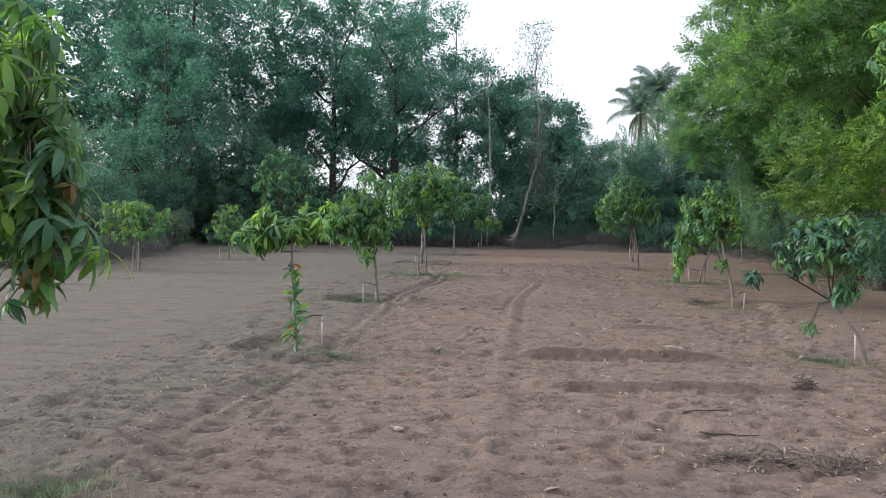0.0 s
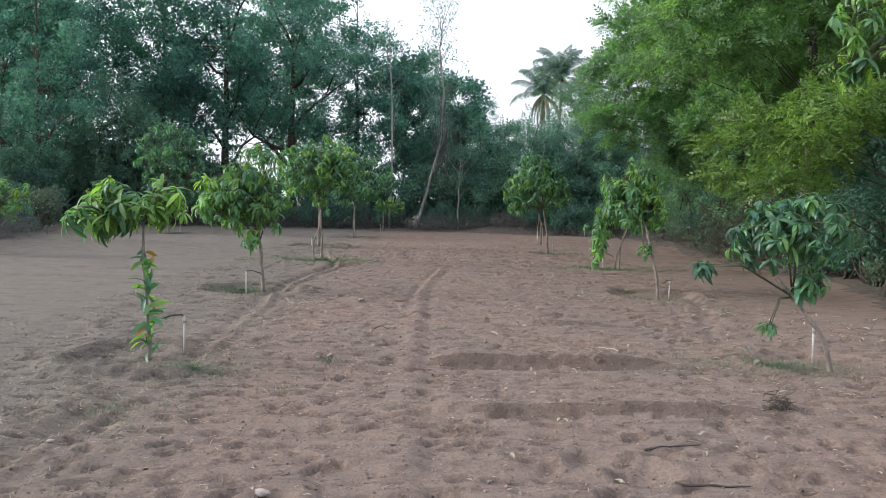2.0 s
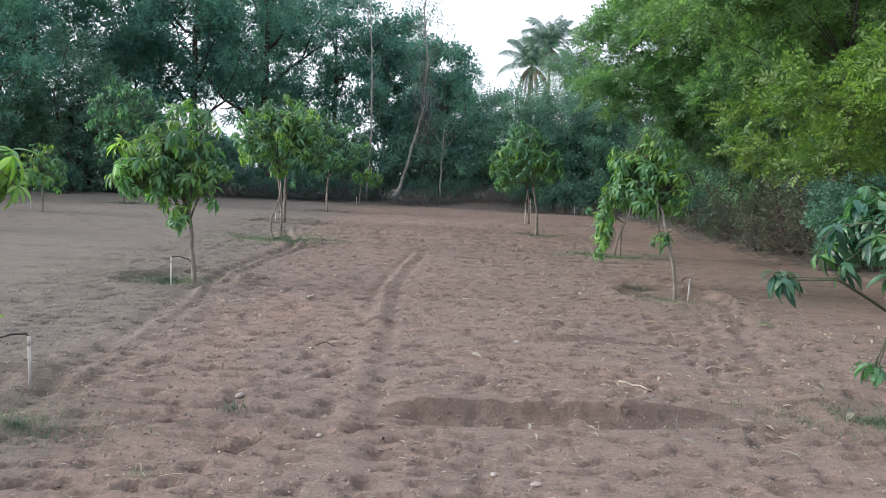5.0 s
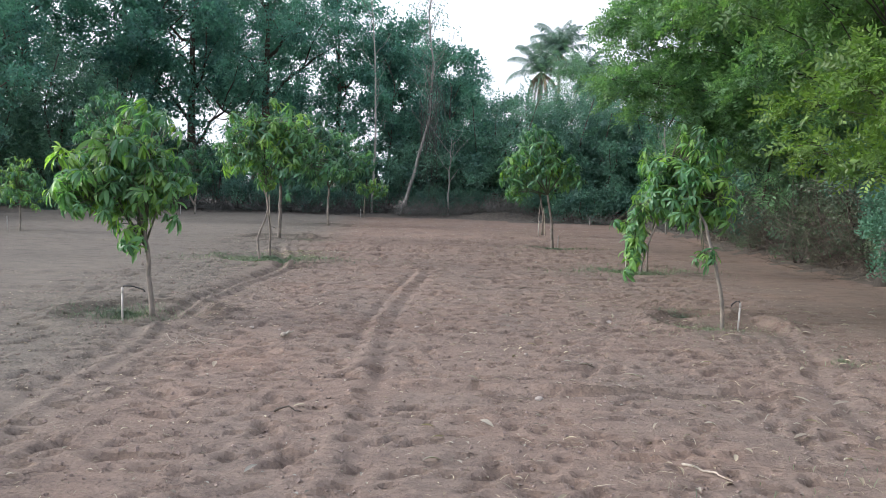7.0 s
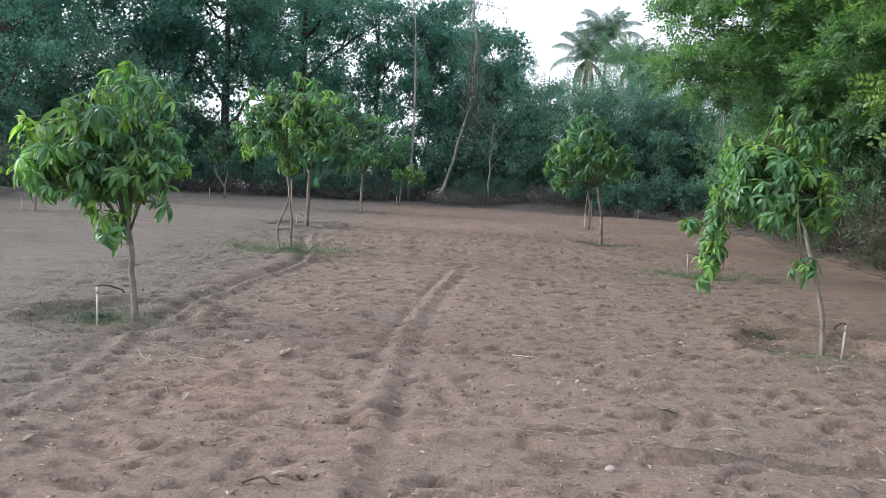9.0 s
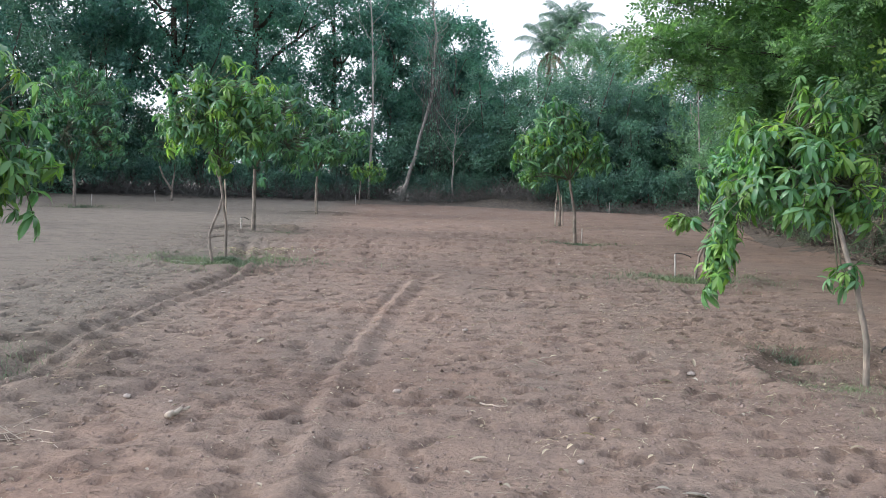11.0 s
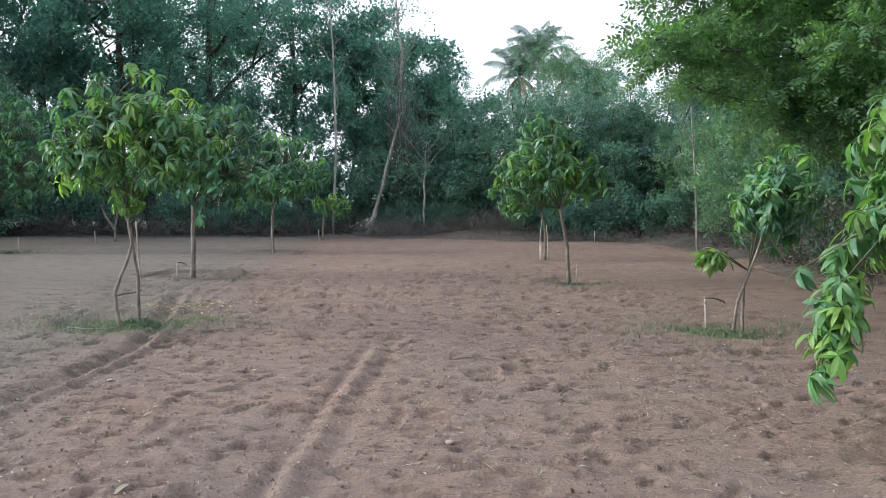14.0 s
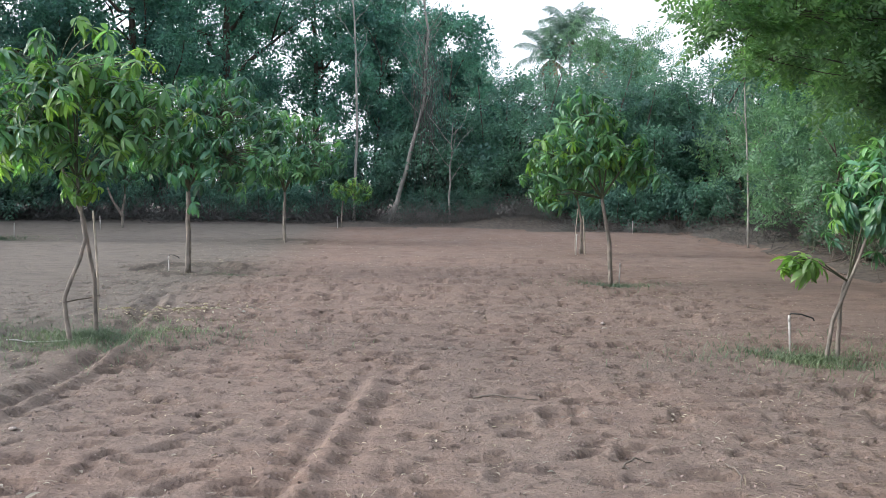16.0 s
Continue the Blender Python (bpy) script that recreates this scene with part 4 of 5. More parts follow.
# ---- coconut palms ----
def make_palm(seed, height, fronds, dry, steep, label):
    """A coconut palm: ringed trunk, arching fronds with hanging leaflets, dry ones folded down against the trunk, and a bunch of nuts.
    steep: how upright the young fronds stand."""
    r = np.random.default_rng(seed)
    root = new("coconut_palm")
    tagged(root, label, "palm", "coconut palms beyond the hedge")
    pts = wander((0, 0, -0.3), (0.4, 0, height), 8, 0.25, r)
    under("trunk", tube_mesh("trunk", [(pts, [0.24] + [0.17] * 7 + [0.13])], BARK_PALE, 9), root)
    for i in range(fronds):
        old = i / (fronds - 1)
        is_dry = old > 1 - dry
        az = i * 2.4 + r.normal() * 0.2
        ang = 1.5 - (2.3 - steep) * old ** 1.2 + r.normal() * 0.08 - 0.7 * is_dry
        L = r.uniform(4.2, 5.2) * (0.8 if is_dry else 1.0)
        p, spine = np.array([0.4, 0, height]), []
        for j in range(11):
            spine.append(p.copy())
            p = p + np.array([math.cos(az) * math.cos(ang), math.sin(az) * math.cos(ang), math.sin(ang)]) * L / 10
            ang = max(-1.5, ang - (0.03 + 0.028 * j) * (1.0 + 0.3 * old))
        side = np.array([-math.sin(az), math.cos(az), 0])
        vv, quads, tips = [], [], []
        for j in range(58):
            k = 0.8 + j / 58 * 9.1
            a, b = spine[int(k)], spine[int(k) + 1]
            q, d = a + (b - a) * (k - int(k)), (b - a) / np.linalg.norm(b - a)
            ln = 0.95 * math.sin(math.pi * min(0.96, 0.16 + 0.8 * j / 58)) + 0.12
            for s in (-1, 1):
                w = side * s * (0.75 - 0.35 * is_dry) + d * 0.5 + np.array([0, 0, -0.35 - 0.5 * r.random() - 0.6 * is_dry])
                w /= np.linalg.norm(w)
                n0 = len(vv)
                sag = np.array([0, 0, 0.10 + 0.22 * r.random()]) * ln
                vv += [q - d * 0.022, q + d * 0.022, q + w * ln * 0.55 + d * 0.028, q + w * ln * 0.55 - d * 0.028, q + w * ln - sag]
                quads.append((n0, n0 + 1, n0 + 2, n0 + 3))
                tips.append((n0 + 3, n0 + 2, n0 + 4))
        bm = bmesh.new()
        bv = [bm.verts.new(tuple(c)) for c in vv]
        for f in quads + tips:
            bm.faces.new([bv[k] for k in f])
        sv, sf = tube([tuple(c) for c in spine], [0.055 * (1 - 0.085 * j) for j in range(11)], 5)
        sb = [bm.verts.new(c) for c in sv]
        for f in sf:
            bm.faces.new([sb[k] for k in dict.fromkeys(f)])
        me = bpy.data.meshes.new("frond")
        bm.to_mesh(me)
        bm.free()
        me.materials.append(PALM_DRY if is_dry else PALM_LEAF)
        under("frond", me, root, "dry brown frond" if is_dry else "")
    nut = bmesh.new()
    bmesh.ops.create_icosphere(nut, subdivisions=2, radius=0.12)
    nut_me = bpy.data.meshes.new("coconut")
    nut.to_mesh(nut_me)
    nut.free()
    nut_me.materials.append(PALM_DRY)
    for i in range(7):
        under("coconut", nut_me, root, "", pose(0.4 + 0.3 * math.cos(i * 2.4), 0.3 * math.sin(i * 2.4), height - 0.35 - 0.12 * (i % 3)) @ Matrix.Diagonal((1, 1, 1.25, 1)))
    return root


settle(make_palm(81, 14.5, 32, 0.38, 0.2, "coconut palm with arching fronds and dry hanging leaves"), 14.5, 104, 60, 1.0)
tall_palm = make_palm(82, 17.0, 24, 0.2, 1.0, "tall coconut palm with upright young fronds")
settle(tall_palm, 16.6, 106, 10, 1.0)
place(tall_palm, 22.6, 118, 200, 0.94)


# ---- bare thin trunks at the back edge ----
def thin_tree(name, x, y, path, r0, twigs, seed, label, sprays=30):
    r = np.random.default_rng(seed)
    root = base_at(name, x, y, label, "tree")
    pts = [Vector(p) for p in path]
    fine = []
    for a, b in zip(pts[:-1], pts[1:]):
        for j in range(4):
            fine.append(a.lerp(b, j / 4) + Vector(r.normal(size=3) * 0.02))
    fine.append(pts[-1])
    n = len(fine)
    under("trunk", tube_mesh("trunk", [(fine, [r0 * (1 - 0.85 * i / n) for i in range(n)])], BARK_PALE, 8), root)
    ends = []
    for i in range(twigs):
        a = fine[int(n * (0.35 + 0.62 * i / twigs))]
        az = i * 2.4 + r.normal() * 0.4
        ln = r.uniform(0.6, 1.7)
        b = a + Vector((math.cos(az) * ln * 0.7, math.sin(az) * ln * 0.7, ln * 0.9))
        lines = [(wander(a, b, 4, 0.08, r), [0.016, 0.013, 0.01, 0.008, 0.004])]
        for s in range(3):
            c = a.lerp(b, 0.45 + 0.2 * s)
            d = c + Vector(r.normal(size=3) * 0.3 + np.array([0, 0, 0.3]))
            lines.append((wander(c, d, 2, 0.04, r), [0.008, 0.006, 0.003]))
            ends.append(np.array(d))
        ends.append(np.array(b))
        under("branch", tube_mesh("branch", lines, BARK_PALE, 4), root)
    tv, tf = tuft(6, 0.09, 0.12, 0.05, r)
    pick = np.array([ends[k] for k in r.integers(0, len(ends), sprays * 4)]) + r.normal(size=(sprays * 4, 3)) * 0.2
    v, f = scatter(tv, tf, pick, turns(r.normal(size=pick.shape), r), r.uniform(0.7, 1.3, len(pick)))
    under("crown", mesh_from("crown", v, f, WOOD_LEAF), root)
    return root


thin_tree("slender_tree", -1.43, 46.0, [(0, 0, -0.1), (0.1, 0, 3), (0.05, 0, 6), (-0.1, 0, 8.5), (-0.25, 0, 10.3)], 0.06, 12, 91, "slender pale-barked tree with few thin twigs", 20)
thin_tree("leaning_tree", -0.06, 45.8, [(0, 0, -0.1), (0.55, 0, 2.0), (1.2, 0, 4.6), (1.25, 0, 7.0), (1.05, 0, 9.2), (1.2, 0, 10.8)], 0.085, 46, 92, "leaning pale-trunked tree with a sparse dry crown", 55)
thin_tree("slender_tree", 2.05, 45.0, [(0, 0, -0.1), (0.02, 0, 2), (0.1, 0, 3.6)], 0.045, 6, 93, "thin dark sapling stem at the hedge", 8)
thin_tree("slender_tree", 9.1, 35.2, [(0, 0, -0.1), (-0.08, 0, 2.2), (-0.3, 0, 4.6), (-0.35, 0, 5.2)], 0.03, 6, 94, "thin pale sapling stem before the hedge", 10)

# curtain of dry creepers on the leaning tree
r = np.random.default_rng(95)
lines = []
for i in range(90):
    x0, z0 = 1.2 + r.normal() * 0.25, r.uniform(4.0, 7.0)
    x1, z1 = x0 + r.normal() * 0.4 + 0.35, max(0.15, z0 - r.uniform(1.5, 5.5))
    lines.append((wander((x0, r.normal() * 0.25, z0), (x1, r.normal() * 0.4, z1), 4, 0.12, r), [0.006, 0.006, 0.005, 0.004, 0.003]))
creeper = new("creeper", tube_mesh("creeper", lines, GREY_TWIG, 4))
creeper.location = (-0.06, 45.75, gz(-0.06, 45.75))
tagged(creeper, "curtain of dry brown creepers hanging from the leaning tree", "creeper", kind="stuff")


# ---- mango trees ----
wr = np.random.default_rng(101)
WHORLS = {}
for key, mat, ln, hang in (("leaf", MANGO_LEAF, 0.215, 0.45), ("dark", MANGO_DARK, 0.205, 0.45), ("young", MANGO_YOUNG, 0.20, 0.5), ("copper", COPPER_LEAF, 0.16, 0.6)):
    WHORLS[key] = []
    for i in range(5 if key != "copper" else 1):
        v, f = whorl(wr, int(wr.integers(8, 13)), ln, 0.055, hang)
        WHORLS[key].append(mesh_from("rosette", v, f, mat, True))


def mango(x, y, stems, lobes, counts, label, seed, mix=(("leaf", 1.0),), fork=None, trunk_r=0.03, leaf_scale=1.0, name="mango_tree", tip=""):
    """A young mango: one or more stems, limbs to the lobes of its crown, and shoots ending in leaf rosettes."""
    r = np.random.default_rng(seed)
    root = base_at(name, x, y, label, "tree", "young mango trees in rows", 0.02)
    for s in stems:
        pts = [Vector(p) for p in s]
        fine = []
        for a, b in zip(pts[:-1], pts[1:]):
            fine += [a.lerp(b, j / 3) + Vector(r.normal(size=3) * 0.006) for j in range(3)]
        fine.append(pts[-1])
        n = len(fine)
        under("trunk", tube_mesh("trunk", [(fine, [trunk_r * (1.25 if i == 0 else 1 - 0.45 * i / n) for i in range(n)])], BARK_MANGO, 9), root)
    fork = Vector(fork or stems[0][-1])
    keys, weights = [m[0] for m in mix], np.array([m[1] for m in mix])
    for (c, rad), count in zip(lobes, counts):
        count = int(count * 2.5) if count > 15 else int(count * 1.3)
        c, rad = np.array(c, float), np.maximum(np.array(rad, float) - 0.04, 0.05)
        lump = r.normal(size=(4, 3)) * 1.6
        hubs, lines, shoots = [], [], []
        for i in range(max(2, int(count / 50))):
            d = r.normal(size=3)
            d /= np.linalg.norm(d)
            hub = c + d * rad * 0.45
            hubs.append(hub)
            mid = np.array(fork) * 0.4 + hub * 0.6
            mid[2] = max(fork[2], hub[2]) * 0.6 + mid[2] * 0.4 + 0.05
            lines.append([([tuple(fork), tuple(mid), tuple(hub)], [trunk_r * 0.42, trunk_r * 0.3, trunk_r * 0.18])])
            shoots.append([])
        hubs = np.array(hubs)
        for i in range(count):
            z = 1 - 1.75 * (i + 0.5) / count
            a = i * 2.399963 + r.normal() * 0.25
            q = math.sqrt(max(0, 1 - z * z))
            d = np.array([q * math.cos(a), q * math.sin(a), z]) + r.normal(size=3) * 0.12
            fill = r.uniform(0.72, 1.06) if r.random() < 0.7 else r.uniform(0.3, 0.72)
            fill *= 1 + 0.26 * float(np.sin(lump @ d + np.arange(4)).sum())
            if z < -0.2:  # narrower underneath
                fill *= 1 + 0.35 * (z + 0.2)
            p = c + d * rad * min(fill, 1.22)
            k = int(np.argmin(((hubs - p) ** 2).sum(1)))
            h = hubs[k]
            lines[k].append(([tuple(h), tuple((h + p) / 2 + np.array([0, 0, 0.04])), tuple(p)], [0.006, 0.005, 0.003]))
            up = d * np.array([0.42, 0.42, 0.2]) + np.array([0, 0, 0.75]) + r.normal(size=3) * 0.24
            if z < -0.3:
                up = d * np.array([0.5, 0.5, 0.1]) + np.array([0, 0, 0.55])
            key = keys[int(r.choice(len(keys), p=weights / weights.sum()))]
            if tip and count < 20:
                key = tip
            if "young" in keys and d[2] > 0.55 and r.random() < 0.22:
                key = "young"
            m = Vector(up).to_track_quat("Z", "Y").to_matrix().to_4x4()
            s = leaf_scale * r.uniform(0.45, 0.85)
            shoots[k].append((key, Matrix.Translation(Vector(p)) @ m @ Matrix.Rotation(r.uniform(0, 6.28), 4, "Z") @ Matrix.Scale(s, 4)))
        for tubes, leaves in zip(lines, shoots):
            limb = under("limb", tube_mesh("limb", tubes, GREEN_TWIG, 5), root)
            for key, mat in leaves:
                under("rosette", WHORLS[key][int(r.integers(len(WHORLS[key])))], limb, "", mat)
    return root


MIX_A = (("leaf", 0.32), ("young", 0.68))
MIX_B = (("leaf", 0.68), ("young", 0.32))
MIX_D = (("dark", 0.9), ("leaf", 0.1))
# inner row
mango(-3.0, 4.7, [[(0, 0, -0.1), (0.02, 0, 0.5), (0, 0.02, 1.0)]], [((0.2, 0, 1.84), (0.58, 0.5, 0.78)), ((0.36, 0.0, 1.3), (0.2, 0.2, 0.42))], (66, 12),
      "young mango tree with drooping green and coppery leaves", 201, (("leaf", 0.36), ("young", 0.54), ("copper", 0.10)), trunk_r=0.03, leaf_scale=1.5)
tree_a = mango(-2.47, 9.95, [[(0, 0, -0.1), (-0.02, 0, 0.4), (-0.07, 0, 0.9), (-0.07, 0, 1.35)]], [((-0.34, -0.05, 1.42), (0.30, 0.28, 0.30)), ((0.06, 0.05, 1.48), (0.22, 0.22, 0.22))], (24, 15),
      "thin young mango tree with yellow-green crown and leafy stem", 202, MIX_A, trunk_r=0.019, leaf_scale=1.15)
mango(-2.48, 15.9, [[(0, 0, -0.1), (-0.02, 0, 0.35), (-0.06, 0, 0.75), (-0.12, 0, 1.15)]], [((-0.30, 0.0, 1.68), (0.60, 0.55, 0.58)), ((-0.72, 0.0, 1.36), (0.42, 0.4, 0.34)), ((0.10, 0.05, 1.45), (0.36, 0.36, 0.36)), ((-0.18, -0.1, 0.92), (0.24, 0.22, 0.34))], (62, 26, 20, 12),
      "young mango tree with broad bright-green drooping crown", 203, MIX_B, fork=(-0.08, 0, 0.8), trunk_r=0.034, leaf_scale=1.2)
mango(-2.42, 22.45, [[(0, 0, -0.1), (-0.05, 0, 0.45), (0.12, 0.1, 1.0), (0.05, 0.1, 1.6)], [(0.12, 0.35, -0.1), (0.15, 0.25, 0.6), (0.08, 0.15, 1.2), (-0.1, 0.1, 1.7)]],
      [((0.10, 0.1, 2.40), (0.70, 0.66, 0.54)), ((-0.42, 0.1, 2.02), (0.48, 0.5, 0.42)), ((0.52, 0.15, 2.05), (0.42, 0.45, 0.40)), ((0.10, 0.1, 1.55), (0.24, 0.22, 0.36))], (70, 28, 24, 14), "mango tree with two crossing stems and rounded green crown", 204, MIX_B, trunk_r=0.024, leaf_scale=1.25)
mango(-3.12, 29.3, [[(0, 0, -0.1), (0.02, 0, 0.7), (0.03, 0, 1.45)]], [((0.16, 0, 2.34), (1.2, 1.1, 1.02))], (215,), "mango tree with single straight trunk and dark dense crown", 205, MIX_D, trunk_r=0.055, leaf_scale=1.6)
mango(-2.49, 36.3, [[(0, 0, -0.1), (-0.02, 0, 0.7), (0.0, 0, 1.3)]], [((0.1, 0, 2.15), (1.12, 1.05, 0.95))], (125,), "mango tree with green rounded crown and banded trunk", 206, (("leaf", 0.4), ("dark", 0.6)), trunk_r=0.05, leaf_scale=1.75)
mango(-1.6, 42.8, [[(0, 0, -0.1), (0.0, 0, 0.6), (0.05, 0, 1.1)]], [((0.25, 0, 1.3), (0.7, 0.5, 0.42))], (34,), "small mango sapling with light sparse leaves", 207, MIX_B, trunk_r=0.03, leaf_scale=1.4)
# outer rows on the left
mango(-8.5, 41.9, [[(0, 0, -0.1), (0.0, 0, 0.5), (0.1, 0, 1.1)], [(0, 0, 0.4), (-0.3, 0, 0.9), (-0.45, 0, 1.3)]], [((0.05, 0, 2.0), (0.9, 0.8, 0.75))], (60,), "small dark mango tree with forked stem", 208, MIX_D, trunk_r=0.045, leaf_scale=1.7)
mango(-9.85, 36.2, [[(0, 0, -0.1), (0.02, 0, 0.5), (0, 0, 1.2)]], [((0.0, 0, 2.45), (1.25, 1.15, 1.6))], (190,), "tall dense mango tree with dark crown and lighter top", 209, (("dark", 0.85), ("leaf", 0.15)), trunk_r=0.06, leaf_scale=1.6)
mango(-10.1, 22.4, [[(0, 0, -0.1), (0.02, 0, 0.4), (0.05, 0, 0.9)], [(0.08, 0.1, -0.1), (0.05, 0.05, 0.5), (0, 0, 0.8)]], [((-0.02, 0, 1.42), (0.75, 0.7, 0.72))], (75,), "young mango tree with yellow-green rounded crown", 210, (("leaf", 0.6), ("young", 0.4)), trunk_r=0.03, leaf_scale=1.2)
mango(-9.8, 29.0, [[(0, 0, -0.1), (0.02, 0, 0.4), (0, 0, 0.8)]], [((0.0, 0, 1.2), (0.58, 0.5, 0.62))], (46,), "small green mango tree beside a white pipe", 211, MIX_B, trunk_r=0.03, leaf_scale=1.2)
# row on the open side
mango(3.95, 9.75, [[(0, 0, -0.1), (-0.12, 0, 0.3), (-0.32, 0.02, 0.6), (-0.58, 0.02, 0.9)]], [((-0.58, 0.0, 1.38), (0.50, 0.45, 0.36)), ((-0.25, 0, 0.85), (0.22, 0.2, 0.22)), ((-1.26, 0, 1.0), (0.12, 0.1, 0.08)), ((-0.66, -0.05, 0.45), (0.08, 0.08, 0.05))], (70, 14, 4, 3),
      "leaning young mango tree with blue-green drooping leaves", 212, (("leaf", 0.5), ("dark", 0.5)), fork=(-0.42, 0.02, 0.72), trunk_r=0.026, leaf_scale=1.08)
mango(4.0, 15.87, [[(0, 0, -0.1), (-0.02, 0, 0.35), (-0.10, 0.06, 0.75), (-0.16, 0.25, 1.2), (-0.30, 0.5, 1.5)]], [((-0.44, 0.72, 1.70), (0.58, 0.56, 0.60)), ((-0.74, 1.2, 0.93), (0.14, 0.15, 0.44)), ((-0.05, 0.5, 1.42), (0.30, 0.28, 0.34)), ((-0.24, 0, 0.84), (0.16, 0.15, 0.12))], (145, 26, 26, 6),
      "young mango tree whose heavy crown hangs to one side", 213, MIX_B, trunk_r=0.026, leaf_scale=1.05)
mango(4.66, 21.95, [[(0, 0, -0.1), (0.06, 0, 0.4), (0.22, 0, 0.8), (0.35, 0, 1.2)], [(0.16, 0.05, -0.1), (0.14, 0.05, 0.35), (0.18, 0.05, 0.7), (0.3, 0.05, 1.1)]], [((0.42, 0, 1.55), (0.5, 0.5, 0.62)), ((-0.28, 0, 0.92), (0.2, 0.2, 0.13))], (60, 9),
      "mango tree with two twisted stems and a low lime-green shoot", 214, (("leaf", 0.62), ("dark", 0.38)), tip="young", fork=(0.2, 0.02, 0.75), trunk_r=0.021, leaf_scale=1.2)
mango(3.99, 27.75, [[(0, 0, -0.1), (-0.05, 0, 0.7), (-0.18, 0, 1.4)]], [((-0.22, 0, 2.40), (0.66, 0.64, 0.62)), ((-0.80, 0, 1.95), (0.50, 0.5, 0.42)), ((0.26, 0, 1.95), (0.48, 0.5, 0.44)), ((-1.0, 0, 1.42), (0.32, 0.25, 0.25))], (56, 26, 24, 12), "mango tree with slim bent trunk and open green crown", 215, (("leaf", 0.62), ("dark", 0.30), ("young", 0.08)), trunk_r=0.04, leaf_scale=1.5)
mango(4.55, 33.2, [[(0, 0, -0.1), (0.0, 0, 0.7), (-0.1, 0, 1.2)]], [((-0.3, 0, 1.8), (0.8, 0.8, 0.65))], (70,), "young mango tree tied to pale stakes", 216, (("leaf", 0.9), ("dark", 0.1)), trunk_r=0.035, leaf_scale=1.6)

# older tree beyond the row, of which one bough hangs over the field
mango(7.7, 11.4, [[(0, 0, -0.1), (0.05, 0, 1.2), (-0.05, 0, 2.6), (-0.3, 0, 4.0)]], [((-0.4, 0.2, 4.4), (1.5, 1.4, 1.1)), ((-3.15, -0.65, 3.5), (0.36, 0.32, 0.5)), ((-3.22, -0.7, 2.85), (0.22, 0.2, 0.28))], (90, 26, 12), "older mango tree with a drooping bough of mixed leaves", 217, (("leaf", 0.45), ("young", 0.55)), fork=(-0.3, 0, 4.0), trunk_r=0.11, leaf_scale=1.2)

# single leaves along the stem of the thin tree
v, f = blade(0.2, 0.055, 0.9, (0, 0, 0), 0, 0.5, 4)
LEAVES = [mesh_from("leaf", v, f, MANGO_DARK, True), mesh_from("leaf", v, f, MANGO_YOUNG, True), mesh_from("leaf", v, f, COPPER_LEAF, True)]
r = np.random.default_rng(220)
for i in range(64):
    z = 0.1 + 0.98 * i / 64
    s = r.uniform(0.7, 1.2)
    under("leaf", LEAVES[int(r.choice(3, p=(0.62, 0.26, 0.12)))], tree_a, "", pose(-0.05 * z, 0, z, r.normal() * 35, r.normal() * 40, i * 137.5 + r.normal() * 40) @ Matrix.Scale(s, 4))


# ---- pipes and stakes ----
def riser(x, y, h, arm, turn, seed):
    """Watering riser: a plastic pipe with a cap, and where it has one, a black hose arm at its top."""
    r = np.random.default_rng(seed)
    root = base_at("irrigation_pipe", x, y, "white plastic irrigation riser standing in the soil", "pipe", "irrigation pipes beside the trees", 0.05)
    lx, ly = r.normal() * 0.015, r.normal() * 0.015
    under("riser", tube_mesh("riser", [([(0, 0, -0.05), (lx, ly, h)], [0.0105, 0.0105])], PVC, 10), root)
    under("collar", tube_mesh("collar", [([(lx, ly, h - 0.05), (lx, ly, h + 0.012)], [0.0125, 0.0125])], PVC, 10), root)
    if arm:
        c, s = math.cos(radians(turn)), math.sin(radians(turn))
        pts = [(lx, ly, h), (lx + 0.015 * c, ly + 0.015 * s, h + 0.03), (lx + arm * 0.5 * c, ly + arm * 0.5 * s, h + 0.025), (lx + arm * c, ly + arm * s, h - 0.01), (lx + arm * 1.06 * c, ly + arm * 1.06 * s, h - 0.035)]
        under("hose_arm", tube_mesh("hose_arm", [(pts, [0.008] * 5)], HOSE, 8), root, "bent black hose arm")
    return root


for i, (x, y, h, arm, turn) in enumerate([(-2.24, 10.28, 0.40, 0.22, 185), (-2.68, 15.52, 0.40, 0.22, 8), (-3.26, 28.67, 0.38, 0.16, 20), (-1.72, 42.6, 0.42, 0, 0), (-8.75, 40.7, 0.45, 0, 0), (-9.54, 36.75, 0.42, 0, 0), (-10.08, 28.95, 0.4, 0, 0),
                                          (4.0, 10.3, 0.40, 0, 0), (4.17, 15.85, 0.37, 0.1, 185), (4.5, 22.3, 0.40, 0.22, -8), (4.12, 27.75, 0.40, 0, 0), (7.76, 41.35, 0.45, 0, 0), (4.4, 33.0, 0.5, 0, 0)]):
    riser(x, y, h, arm, turn, 300 + i)


def stake(x, y, h, lean, seed, r0=0.014):
    r = np.random.default_rng(seed)
    pts = wander((0, 0, -0.06), (lean, 0.02, h), 5, 0.012, r)
    ob = new("stake", tube_mesh("stake", [(pts, [r0 * (1 - 0.06 * i) for i in range(6)])], STAKE, 7))
    ob.location = (x, y, gz(x, y))
    return tagged(ob, "pale wooden stake tied beside a mango stem", "stake", "wooden stakes beside the trees")


